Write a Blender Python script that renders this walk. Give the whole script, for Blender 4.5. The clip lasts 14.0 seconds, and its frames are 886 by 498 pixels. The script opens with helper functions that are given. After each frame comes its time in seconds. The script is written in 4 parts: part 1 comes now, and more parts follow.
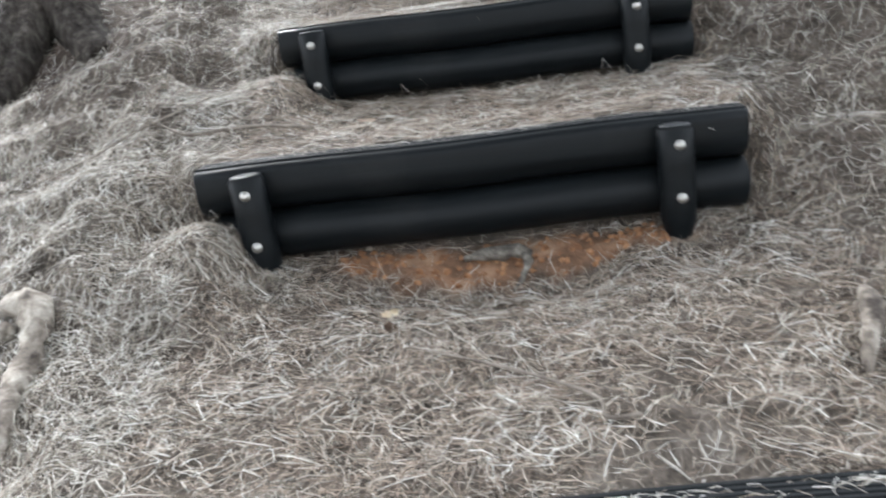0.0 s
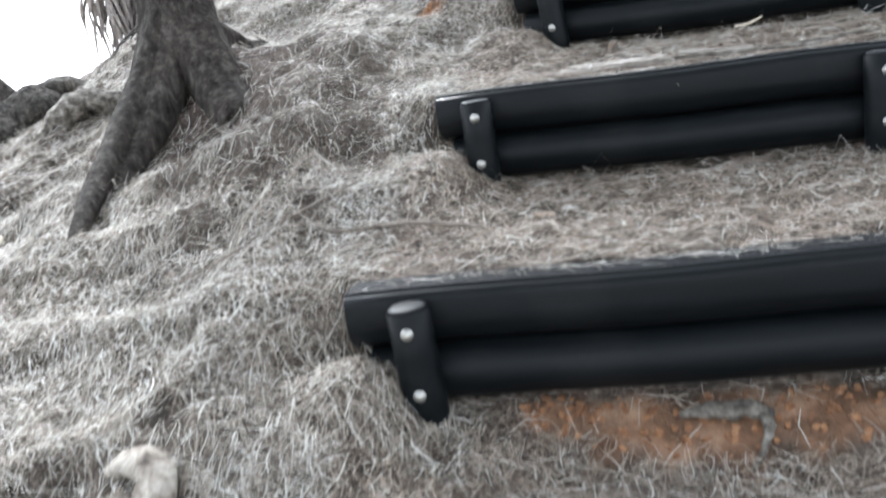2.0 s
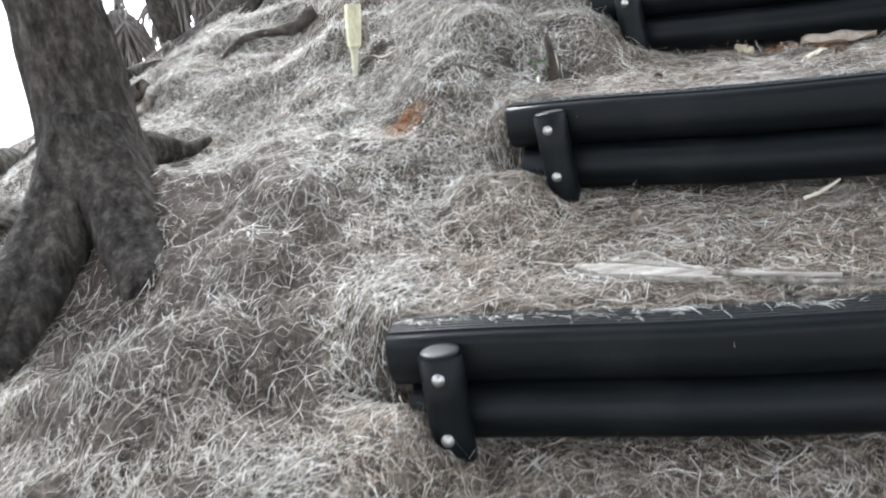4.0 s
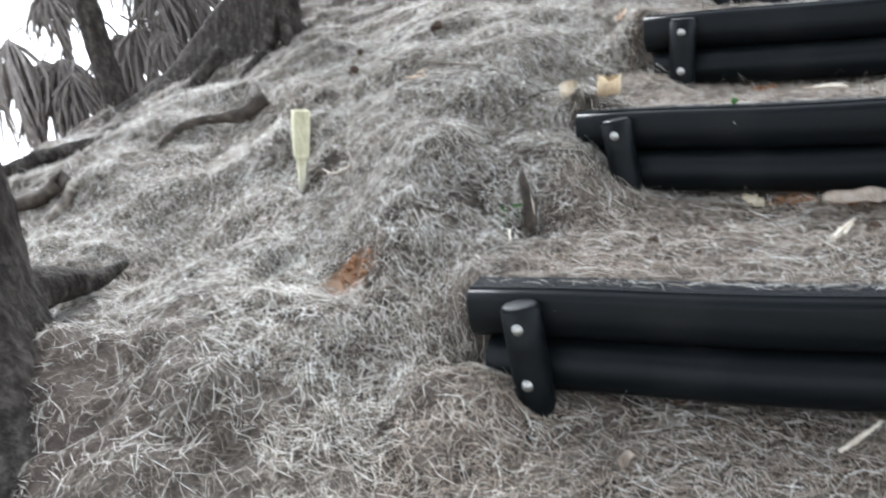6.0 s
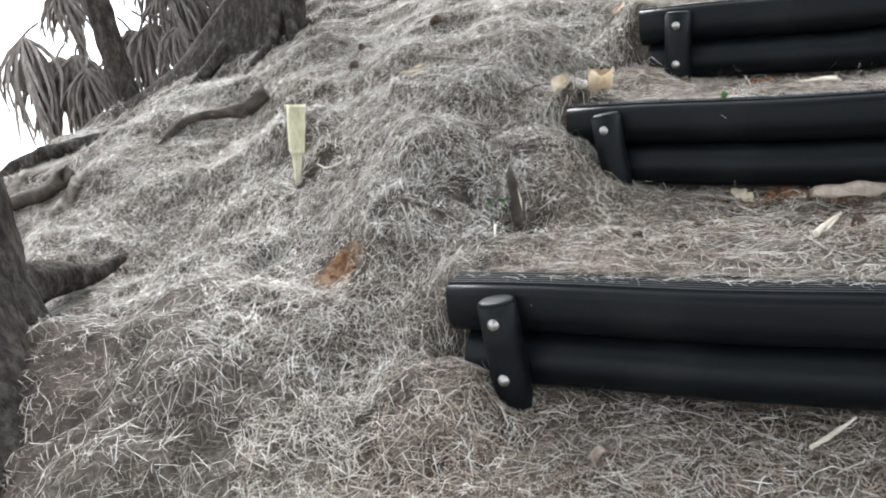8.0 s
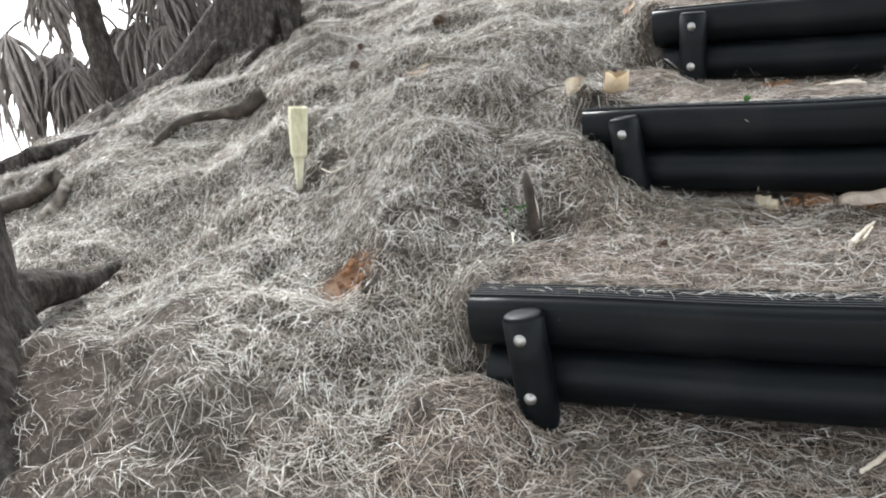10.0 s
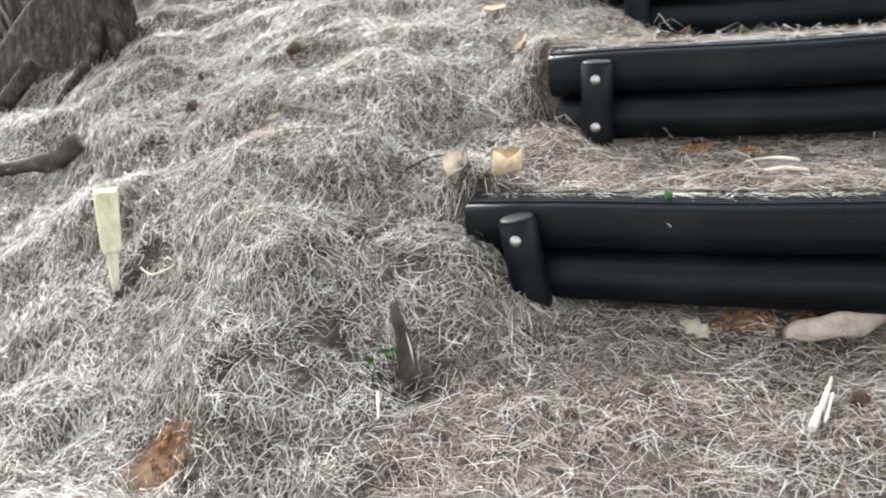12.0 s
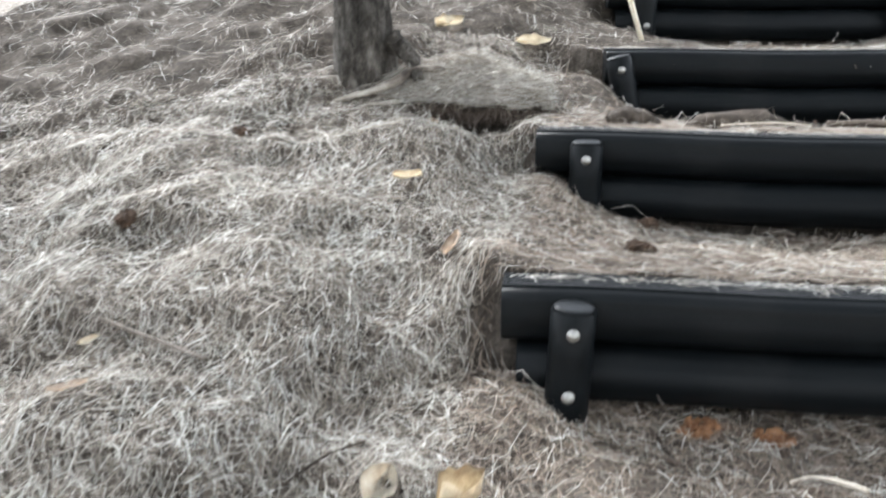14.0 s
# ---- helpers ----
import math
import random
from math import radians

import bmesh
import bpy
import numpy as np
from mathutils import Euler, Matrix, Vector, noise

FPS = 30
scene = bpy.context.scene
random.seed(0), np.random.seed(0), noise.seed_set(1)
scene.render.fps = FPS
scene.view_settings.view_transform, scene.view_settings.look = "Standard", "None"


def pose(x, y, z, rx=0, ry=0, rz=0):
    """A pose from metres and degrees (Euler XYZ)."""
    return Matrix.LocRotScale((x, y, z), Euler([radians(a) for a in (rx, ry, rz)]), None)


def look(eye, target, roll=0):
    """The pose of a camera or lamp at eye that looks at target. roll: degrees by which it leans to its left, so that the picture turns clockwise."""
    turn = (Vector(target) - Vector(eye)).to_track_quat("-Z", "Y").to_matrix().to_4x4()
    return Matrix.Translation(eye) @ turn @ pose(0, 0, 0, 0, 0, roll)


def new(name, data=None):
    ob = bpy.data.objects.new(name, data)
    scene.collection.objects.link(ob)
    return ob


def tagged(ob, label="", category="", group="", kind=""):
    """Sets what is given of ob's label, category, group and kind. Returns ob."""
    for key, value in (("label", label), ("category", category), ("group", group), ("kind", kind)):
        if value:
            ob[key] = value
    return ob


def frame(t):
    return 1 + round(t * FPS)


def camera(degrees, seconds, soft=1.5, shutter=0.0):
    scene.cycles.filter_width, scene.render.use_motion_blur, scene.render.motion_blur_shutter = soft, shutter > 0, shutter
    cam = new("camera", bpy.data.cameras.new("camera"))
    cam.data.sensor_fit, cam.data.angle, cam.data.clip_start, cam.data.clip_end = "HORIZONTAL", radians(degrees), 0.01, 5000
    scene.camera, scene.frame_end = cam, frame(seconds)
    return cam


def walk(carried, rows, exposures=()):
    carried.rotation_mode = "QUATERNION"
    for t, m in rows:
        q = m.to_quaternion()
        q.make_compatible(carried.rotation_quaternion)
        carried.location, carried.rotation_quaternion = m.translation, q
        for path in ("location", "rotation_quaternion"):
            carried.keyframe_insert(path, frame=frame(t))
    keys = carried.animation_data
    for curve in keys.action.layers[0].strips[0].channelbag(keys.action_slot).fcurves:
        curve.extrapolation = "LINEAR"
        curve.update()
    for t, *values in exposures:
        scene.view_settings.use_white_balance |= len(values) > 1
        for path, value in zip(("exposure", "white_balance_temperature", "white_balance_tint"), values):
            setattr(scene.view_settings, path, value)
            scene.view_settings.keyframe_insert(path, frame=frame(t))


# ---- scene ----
cam = camera(54.8, 14.0, soft=2.0, shutter=0.35)
EXPOSURES = [(0, 1.84, 6450, 10), (0.5, 2.1, 6350, 10), (1, 1.97, 6275, 10), (1.5, 1.9, 6330, 10), (2.5, 2.02, 6130, 10), (5, 1.96, 6350, 10), (5.5, 1.98, 6283, 10), (6, 1.82, 6216, 10), (8, 1.77, 6478, 10), (10.5, 1.75, 6621, 10), (11.5, 2.16, 6610, 10), (12.5, 1.94, 6530, 10), (13.5, 1.94, 6450, 10), (14, 1.86, 6450, 10)]
PATH = [
    (0, (-0.579, -0.186, 1.43), (-0.642, 1.743, 0.904), -7.1),
    (0.5, (-0.742, -0.12, 1.428), (-0.905, 1.818, 0.964), -4.3),
    (1, (-0.861, -0.066, 1.428), (-1.096, 1.862, 0.951), -2.9),
    (1.5, (-0.856, 0.046, 1.443), (-1.163, 1.966, 0.974), -4.3),
    (2, (-0.759, 0.357, 1.626), (-1.094, 2.27, 1.15), -8.0),
    (2.4, (-0.738, 0.47, 1.788), (-1.131, 2.398, 1.429), -6.2),
    (2.5, (-0.757, 0.477, 1.784), (-1.119, 2.412, 1.433), -5.9),
    (2.7, (-0.757, 0.565, 1.769), (-1.136, 2.503, 1.45), -6.8),
    (4.8, (-0.66, 1.718, 2.328), (-0.99, 3.586, 1.695), -8.6),
    (5, (-0.672, 1.805, 2.344), (-0.965, 3.678, 1.707), -8.6),
    (5.2, (-0.673, 1.892, 2.364), (-0.908, 3.78, 1.747), -8.0),
    (5.5, (-0.682, 1.942, 2.38), (-0.872, 3.838, 1.775), -6.5),
    (6, (-0.676, 1.945, 2.441), (-0.992, 3.858, 1.952), -5.4),
    (6.5, (-0.671, 1.933, 2.453), (-1.098, 3.844, 2.049), -5.3),
    (7, (-0.617, 1.944, 2.451), (-0.934, 3.871, 2.02), -3.4),
    (7.5, (-0.596, 1.94, 2.438), (-0.952, 3.847, 1.949), -3.8),
    (8, (-0.563, 1.952, 2.439), (-0.934, 3.852, 1.939), -5.8),
    (8.2, (-0.6, 1.962, 2.493), (-0.956, 3.859, 1.971), -5.5),
    (10.3, (-0.71, 2.096, 2.441), (-1.026, 4.006, 1.941), -5.5),
    (10.5, (-0.768, 2.147, 2.455), (-1.008, 4.068, 1.951), -5.1),
    (11, (-0.786, 2.32, 2.429), (-0.845, 4.258, 1.939), -1.9),
    (11.5, (-0.684, 2.592, 2.485), (-0.793, 4.516, 1.951), -4.1),
    (11.7, (-0.676, 2.681, 2.598), (-0.696, 4.608, 2.061), -4.3),
    (12, (-0.611, 2.767, 2.747), (-0.72, 4.656, 2.101), -5.7),
    (12.5, (-0.753, 2.97, 2.761), (-0.927, 4.841, 2.077), -3.4),
    (13, (-0.824, 3.211, 2.81), (-0.889, 5.102, 2.161), -0.8),
    (13.2, (-0.773, 3.328, 2.807), (-0.772, 5.221, 2.161), -1.1),
    (13.5, (-0.766, 3.508, 2.877), (-0.669, 5.41, 2.267), -2.2),
    (14, (-0.762, 3.731, 3.04), (-0.49, 5.628, 2.467), -0.0),
]
walk(cam, [(t, look(eye, target, roll)) for t, eye, target, roll in PATH], EXPOSURES)

# ---- light ----
world = bpy.data.worlds.new("overcast_sky")
scene.world = world
world.use_nodes = True
wn, wl = world.node_tree.nodes, world.node_tree.links
bg = wn["Background"]
sky = wn.new("ShaderNodeTexSky")
sky.sky_type, sky.sun_disc = "NISHITA", False
sky.sun_elevation, sky.sun_rotation = radians(40), radians(-28)
cloud = wn.new("ShaderNodeMix")
cloud.data_type = "RGBA"
cloud.inputs[0].default_value = 0.8
cloud.inputs[7].default_value = (9.0, 9.6, 10.4, 1)
wl.new(sky.outputs[0], cloud.inputs[6])
wl.new(cloud.outputs[2], bg.inputs[0])
bg.inputs[1].default_value = 0.1
sun = new("sun", bpy.data.lights.new("sun", "SUN"))
sun.data.energy, sun.data.angle, sun.data.color = 2.6, radians(22), (0.97, 0.985, 1.0)
sun.matrix_world = look((-4.8, 12, 9.6), (0, 3, 1))

# ---- materials ----


def material(name):
    m = bpy.data.materials.new(name)
    m.use_nodes = True
    n, l = m.node_tree.nodes, m.node_tree.links
    return m, n, l, n["Principled BSDF"]


def ramp(n, l, src, stops):
    r = n.new("ShaderNodeValToRGB")
    el = r.color_ramp.elements
    while len(el) < len(stops):
        el.new(0.5)
    for e, (p, c) in zip(el, stops):
        e.position, e.color = p, (*c, 1)
    l.new(src, r.inputs[0])
    return r.outputs[0]


def noise_tex(n, l, scale, detail=4, rough=0.55, vec=None, kind="ShaderNodeTexNoise"):
    t = n.new(kind)
    t.inputs["Scale"].default_value = scale
    if "Detail" in t.inputs:
        t.inputs["Detail"].default_value = detail
        t.inputs["Roughness"].default_value = rough
    if vec is not None:
        l.new(vec, t.inputs["Vector"])
    return t


def coords(n, l, scale=(1, 1, 1), what="Object"):
    c, m = n.new("ShaderNodeTexCoord"), n.new("ShaderNodeMapping")
    m.inputs["Scale"].default_value = scale
    l.new(c.outputs[what], m.inputs["Vector"])
    return m.outputs[0]


def mixed(n, l, fac, a, b, blend="MIX"):
    m = n.new("ShaderNodeMix")
    m.data_type, m.blend_type = "RGBA", blend
    for sock, v in ((m.inputs[0], fac), (m.inputs[6], a), (m.inputs[7], b)):
        if hasattr(v, "is_output"):
            l.new(v, sock)
        elif isinstance(v, tuple):
            sock.default_value = (*v, 1)
        else:
            sock.default_value = v
    return m.outputs[2]


def bumped(n, l, p, height, strength, dist=0.01):
    b = n.new("ShaderNodeBump")
    b.inputs["Strength"].default_value, b.inputs["Distance"].default_value = strength, dist
    l.new(height, b.inputs["Height"])
    l.new(b.outputs[0], p.inputs["Normal"])


def simple(name, stops, scale=20, rough=0.8, bump=0.4, dist=0.004, stretch=(1, 1, 1), spread=0.0, spec=0.3):
    """A surface whose colour runs over stops by a stretched noise, with grain and a little difference from piece to piece."""
    m, n, l, p = material(name)
    v = coords(n, l, stretch)
    big = noise_tex(n, l, scale, 5, 0.6, v)
    fine = noise_tex(n, l, scale * 7, 3, 0.6, v)
    col = ramp(n, l, big.outputs[0], stops)
    col = mixed(n, l, 0.35, col, ramp(n, l, fine.outputs[0], [(0.3, (0.25, 0.25, 0.25)), (0.7, (0.75, 0.75, 0.75))]), "OVERLAY")
    if spread:
        info = n.new("ShaderNodeObjectInfo")
        col = mixed(n, l, spread, col, ramp(n, l, info.outputs["Random"], [(0, (0.2, 0.2, 0.2)), (1, (0.8, 0.8, 0.8))]), "OVERLAY")
    l.new(col, p.inputs["Base Color"])
    p.inputs["Roughness"].default_value = rough
    p.inputs["Specular IOR Level"].default_value = spec
    bumped(n, l, p, fine.outputs[0], bump, dist)
    return m


def ground_material():
    m, n, l, p = material("needle_litter_ground")
    v = coords(n, l)
    big = noise_tex(n, l, 1.3, 4, 0.6, v)
    mid = noise_tex(n, l, 9, 5, 0.65, v)
    fine = noise_tex(n, l, 90, 3, 0.7, coords(n, l, (1, 0.45, 1)))
    col = ramp(n, l, mid.outputs[0], [(0.3, (0.03, 0.026, 0.021)), (0.5, (0.075, 0.064, 0.053)), (0.72, (0.15, 0.133, 0.114))])
    col = mixed(n, l, 0.5, col, ramp(n, l, big.outputs[0], [(0.3, (0.35, 0.33, 0.32)), (0.7, (0.62, 0.6, 0.6))]), "OVERLAY")
    col = mixed(n, l, 0.6, col, ramp(n, l, fine.outputs[0], [(0.35, (0.2, 0.2, 0.2)), (0.65, (0.75, 0.75, 0.75))]), "OVERLAY")
    # farther off, where no needle is built, the mat itself has the needles' colour
    cover = n.new("ShaderNodeAttribute")
    cover.attribute_name = "mat"
    pale = ramp(n, l, fine.outputs[0], [(0.3, (0.1, 0.085, 0.07)), (0.5, (0.3, 0.265, 0.23)), (0.7, (0.5, 0.455, 0.41))])
    col = mixed(n, l, cover.outputs["Fac"], col, pale)
    wear = n.new("ShaderNodeAttribute")
    wear.attribute_name = "worn"
    # brown worn earth, its colour darkened further for shade by the trunk
    dust = ramp(n, l, mid.outputs[0], [(0.3, (0.026, 0.02, 0.017)), (0.5, (0.06, 0.047, 0.039)), (0.72, (0.12, 0.098, 0.083))])
    col = mixed(n, l, wear.outputs["Fac"], col, dust)
    # bare earth where the attribute says that the litter is gone
    at = n.new("ShaderNodeAttribute")
    at.attribute_name = "earth"
    soil = ramp(n, l, mid.outputs[0], [(0.3, (0.085, 0.05, 0.032)), (0.52, (0.23, 0.133, 0.082)), (0.75, (0.38, 0.25, 0.165))])
    col = mixed(n, l, at.outputs["Fac"], col, soil)
    l.new(col, p.inputs["Base Color"])
    p.inputs["Roughness"].default_value = 0.95
    p.inputs["Specular IOR Level"].default_value = 0.1
    bumped(n, l, p, fine.outputs[0], 0.9, 0.012)
    return m


def needle_material(name, stops):
    m, n, l, p = material(name)
    g = n.new("ShaderNodeNewGeometry")
    col = ramp(n, l, g.outputs["Random Per Island"], stops)
    patch = noise_tex(n, l, 1.6, 3, 0.6, coords(n, l))
    col = mixed(n, l, 0.45, col, ramp(n, l, patch.outputs[0], [(0.32, (0.46, 0.405, 0.365)), (0.62, (0.57, 0.567, 0.558))]), "OVERLAY")
    clump = noise_tex(n, l, 8.5, 4, 0.62, coords(n, l, (0.8, 1.2, 1)))
    col = mixed(n, l, 0.65, col, ramp(n, l, clump.outputs[0], [(0.34, (0.27, 0.255, 0.24)), (0.5, (0.5, 0.5, 0.49)), (0.66, (0.59, 0.59, 0.575))]), "OVERLAY")
    l.new(col, p.inputs["Base Color"])
    p.inputs["Roughness"].default_value = 0.58
    p.inputs["Specular IOR Level"].default_value = 0.32
    return m


def plastic_material():
    m, n, l, p = material("black_recycled_plastic")
    streak = noise_tex(n, l, 6, 5, 0.65, coords(n, l, (0.35, 6, 6)))
    speck = noise_tex(n, l, 160, 2, 0.6, coords(n, l))
    dust = noise_tex(n, l, 3, 5, 0.7, coords(n, l))
    col = ramp(n, l, streak.outputs[0], [(0.3, (0.0026, 0.0036, 0.0042)), (0.6, (0.005, 0.0066, 0.0076)), (0.8, (0.011, 0.0125, 0.0135))])
    col = mixed(n, l, ramp(n, l, dust.outputs[0], [(0.56, (0, 0, 0)), (0.78, (0.2, 0.2, 0.2))]), col, (0.032, 0.031, 0.03))
    l.new(col, p.inputs["Base Color"])
    l.new(ramp(n, l, streak.outputs[0], [(0.3, (0.36, 0.36, 0.36)), (0.75, (0.55, 0.55, 0.55))]), p.inputs["Roughness"])
    p.inputs["Specular IOR Level"].default_value = 0.14
    bumped(n, l, p, speck.outputs[0], 0.18, 0.002)
    return m


def bark_material(name, dark, mid, light):
    m, n, l, p = material(name)
    v = coords(n, l, (1, 1, 0.45))
    a = noise_tex(n, l, 26, 7, 0.7, v)
    b = noise_tex(n, l, 4, 4, 0.6, coords(n, l))
    f = noise_tex(n, l, 70, 3, 0.6, v)
    col = ramp(n, l, a.outputs[0], [(0.32, dark), (0.5, mid), (0.72, light)])
    col = mixed(n, l, 0.55, col, ramp(n, l, b.outputs[0], [(0.35, (0.36, 0.37, 0.36)), (0.65, (0.62, 0.6, 0.57))]), "OVERLAY")
    col = mixed(n, l, 0.4, col, ramp(n, l, f.outputs[0], [(0.3, (0.25, 0.25, 0.25)), (0.7, (0.72, 0.72, 0.72))]), "OVERLAY")
    l.new(col, p.inputs["Base Color"])
    p.inputs["Roughness"].default_value = 0.92
    p.inputs["Specular IOR Level"].default_value = 0.15
    add = n.new("ShaderNodeMath")
    l.new(a.outputs[0], add.inputs[0])
    l.new(f.outputs[0], add.inputs[1])
    bumped(n, l, p, add.outputs[0], 1.0, 0.035)
    return m


GROUND = ground_material()
LITTER = needle_material("dry_needles", [(0.0, (0.2, 0.165, 0.13)), (0.25, (0.36, 0.325, 0.28)), (0.6, (0.53, 0.51, 0.47)), (1.0, (0.74, 0.73, 0.69))])
UNDER = needle_material("matted_needles", [(0.0, (0.11, 0.085, 0.066)), (0.4, (0.24, 0.2, 0.165)), (0.8, (0.38, 0.345, 0.3)), (1.0, (0.5, 0.47, 0.42))])
TRODDEN = needle_material("trodden_needles", [(0.0, (0.15, 0.105, 0.076)), (0.35, (0.32, 0.25, 0.2)), (0.7, (0.46, 0.39, 0.33)), (1.0, (0.65, 0.59, 0.52))])
UNDERPATH = needle_material("trodden_matted_needles", [(0.0, (0.11, 0.076, 0.056)), (0.5, (0.25, 0.192, 0.15)), (1.0, (0.4, 0.33, 0.272))])
# dark brown needles, with shade painted into their colour
SHADED = needle_material("shade_dark_needles", [(0.0, (0.034, 0.024, 0.018)), (0.4, (0.085, 0.063, 0.049)), (0.75, (0.155, 0.122, 0.098)), (1.0, (0.29, 0.25, 0.215))])
PLASTIC = plastic_material()
BARK = bark_material("grey_brown_bark", (0.016, 0.013, 0.011), (0.058, 0.05, 0.044), (0.15, 0.137, 0.122))
PALEBARK = bark_material("pale_grey_bark", (0.016, 0.014, 0.012), (0.075, 0.068, 0.06), (0.21, 0.195, 0.175))
STEEL = simple("galvanised_steel", [(0.3, (0.3, 0.29, 0.27)), (0.7, (0.52, 0.51, 0.48))], 60, 0.45, 0.15, 0.001)
STEEL.node_tree.nodes["Principled BSDF"].inputs["Metallic"].default_value = 0.9
PEG = simple("faded_yellow_paint", [(0.3, (0.42, 0.39, 0.25)), (0.5, (0.6, 0.57, 0.4)), (0.75, (0.74, 0.72, 0.58))], 18, 0.75, 0.4, 0.002, (1, 1, 0.3))
ROOT = simple("bleached_root_wood", [(0.36, (0.05, 0.04, 0.033)), (0.5, (0.21, 0.18, 0.15)), (0.68, (0.46, 0.425, 0.37))], 14, 0.9, 0.8, 0.006, (1, 1, 1))
DARKROOT = simple("grey_dark_root", [(0.35, (0.05, 0.043, 0.036)), (0.5, (0.14, 0.125, 0.105)), (0.7, (0.33, 0.305, 0.27))], 30, 0.92, 0.9, 0.006)
DARKWOOD = simple("dark_dead_wood", [(0.3, (0.025, 0.02, 0.016)), (0.6, (0.075, 0.06, 0.048)), (0.8, (0.15, 0.125, 0.1))], 14, 0.92, 0.8, 0.006)
SPLINTER = simple("weathered_palm_wood", [(0.3, (0.09, 0.074, 0.058)), (0.48, (0.27, 0.243, 0.21)), (0.75, (0.46, 0.435, 0.395))], 12, 0.85, 0.6, 0.003, (0.25, 3, 3))
PALELEAF = simple("dry_pale_leaf", [(0.3, (0.66, 0.55, 0.4)), (0.5, (0.8, 0.72, 0.57)), (0.8, (0.86, 0.81, 0.7))], 22, 0.7, 0.4, 0.002)
GOLDLEAF = simple("dry_golden_leaf", [(0.3, (0.58, 0.46, 0.32)), (0.5, (0.72, 0.62, 0.46)), (0.8, (0.8, 0.72, 0.58))], 26, 0.7, 0.4, 0.002)
CREAMLEAF = simple("dry_cream_leaf", [(0.3, (0.55, 0.46, 0.35)), (0.5, (0.76, 0.7, 0.6)), (0.8, (0.86, 0.83, 0.75))], 22, 0.7, 0.4, 0.002)
PINKLEAF = simple("dry_pinkish_leaf", [(0.3, (0.5, 0.39, 0.3)), (0.55, (0.7, 0.6, 0.5)), (0.8, (0.8, 0.73, 0.64))], 20, 0.7, 0.4, 0.002)
GREEN = simple("fresh_leaf", [(0.3, (0.03, 0.09, 0.02)), (0.7, (0.09, 0.22, 0.05))], 40, 0.5, 0.2, 0.001)
FROND = simple("dead_palm_frond", [(0.3, (0.09, 0.078, 0.07)), (0.55, (0.19, 0.167, 0.15)), (0.8, (0.33, 0.3, 0.27))], 8, 0.85, 0.5, 0.003, (4, 4, 0.6), 0.5)
CONE = simple("brown_cone", [(0.3, (0.03, 0.02, 0.014)), (0.7, (0.1, 0.062, 0.04))], 60, 0.85, 0.8, 0.003)
TWIG = simple("grey_twig", [(0.3, (0.09, 0.075, 0.062)), (0.7, (0.27, 0.235, 0.2))], 30, 0.9, 0.5, 0.002)
STRAW = simple("pale_straw", [(0.3, (0.5, 0.42, 0.32)), (0.7, (0.72, 0.66, 0.56))], 30, 0.7, 0.3, 0.001)
SOILCLOD = simple("orange_soil", [(0.3, (0.13, 0.065, 0.035)), (0.55, (0.3, 0.15, 0.075)), (0.8, (0.45, 0.27, 0.15))], 30, 0.95, 0.9, 0.006)

# ---- terrain ----
# each log step: its first post (the bolt at the top), the turn of its logs in degrees
STEPS = [
    (-1.20, 0.89, 0.575, -2), (-1.155, 2.03, 1.03, 0), (-1.06, 2.94, 1.378, -3), (-0.833, 3.852, 1.745, -13), (-0.547, 4.775, 2.064, -17),
    (-0.262, 5.319, 2.36, -15), (0.01, 6.14, 2.567, -18), (0.36, 6.85, 2.765, -12), (0.67, 7.43, 3.045, -8), (0.95, 8.1, 3.29, -8),
]
LOG_R, POST_R, SPAN = 0.071, 0.049, 1.15
EDGE_Y = [-2.0, 1.1, 2.0, 3.0, 3.9, 4.8, 5.4, 6.2, 6.9, 7.5, 12.0]
EDGE_X = [-1.4, -1.35, -1.3, -1.2, -1.0, -0.7, -0.42, -0.15, 0.05, 0.3, 1.6]
STEP_FRAMES = [(x, y, z, math.cos(radians(a)), math.sin(radians(a))) for x, y, z, a in STEPS]


def smooth(a, b, t):
    t = np.clip((t - a) / (b - a), 0, 1)
    return t * t * (3 - 2 * t)


def waves(x, y, scale, seed):
    """A cheap smooth noise of about -1 to 1 from turned sines."""
    out, rng = 0, np.random.RandomState(seed)
    for k in range(7):
        a, f, ph = rng.uniform(0, math.tau), rng.uniform(0.6, 1.7) / scale, rng.uniform(0, math.tau)
        out = out + np.sin((x * math.cos(a) + y * math.sin(a)) * f * math.tau + ph + 0.8 * np.sin((x * math.sin(a) - y * math.cos(a)) * f * 3.1 + ph * 2))
    return out / 3.2


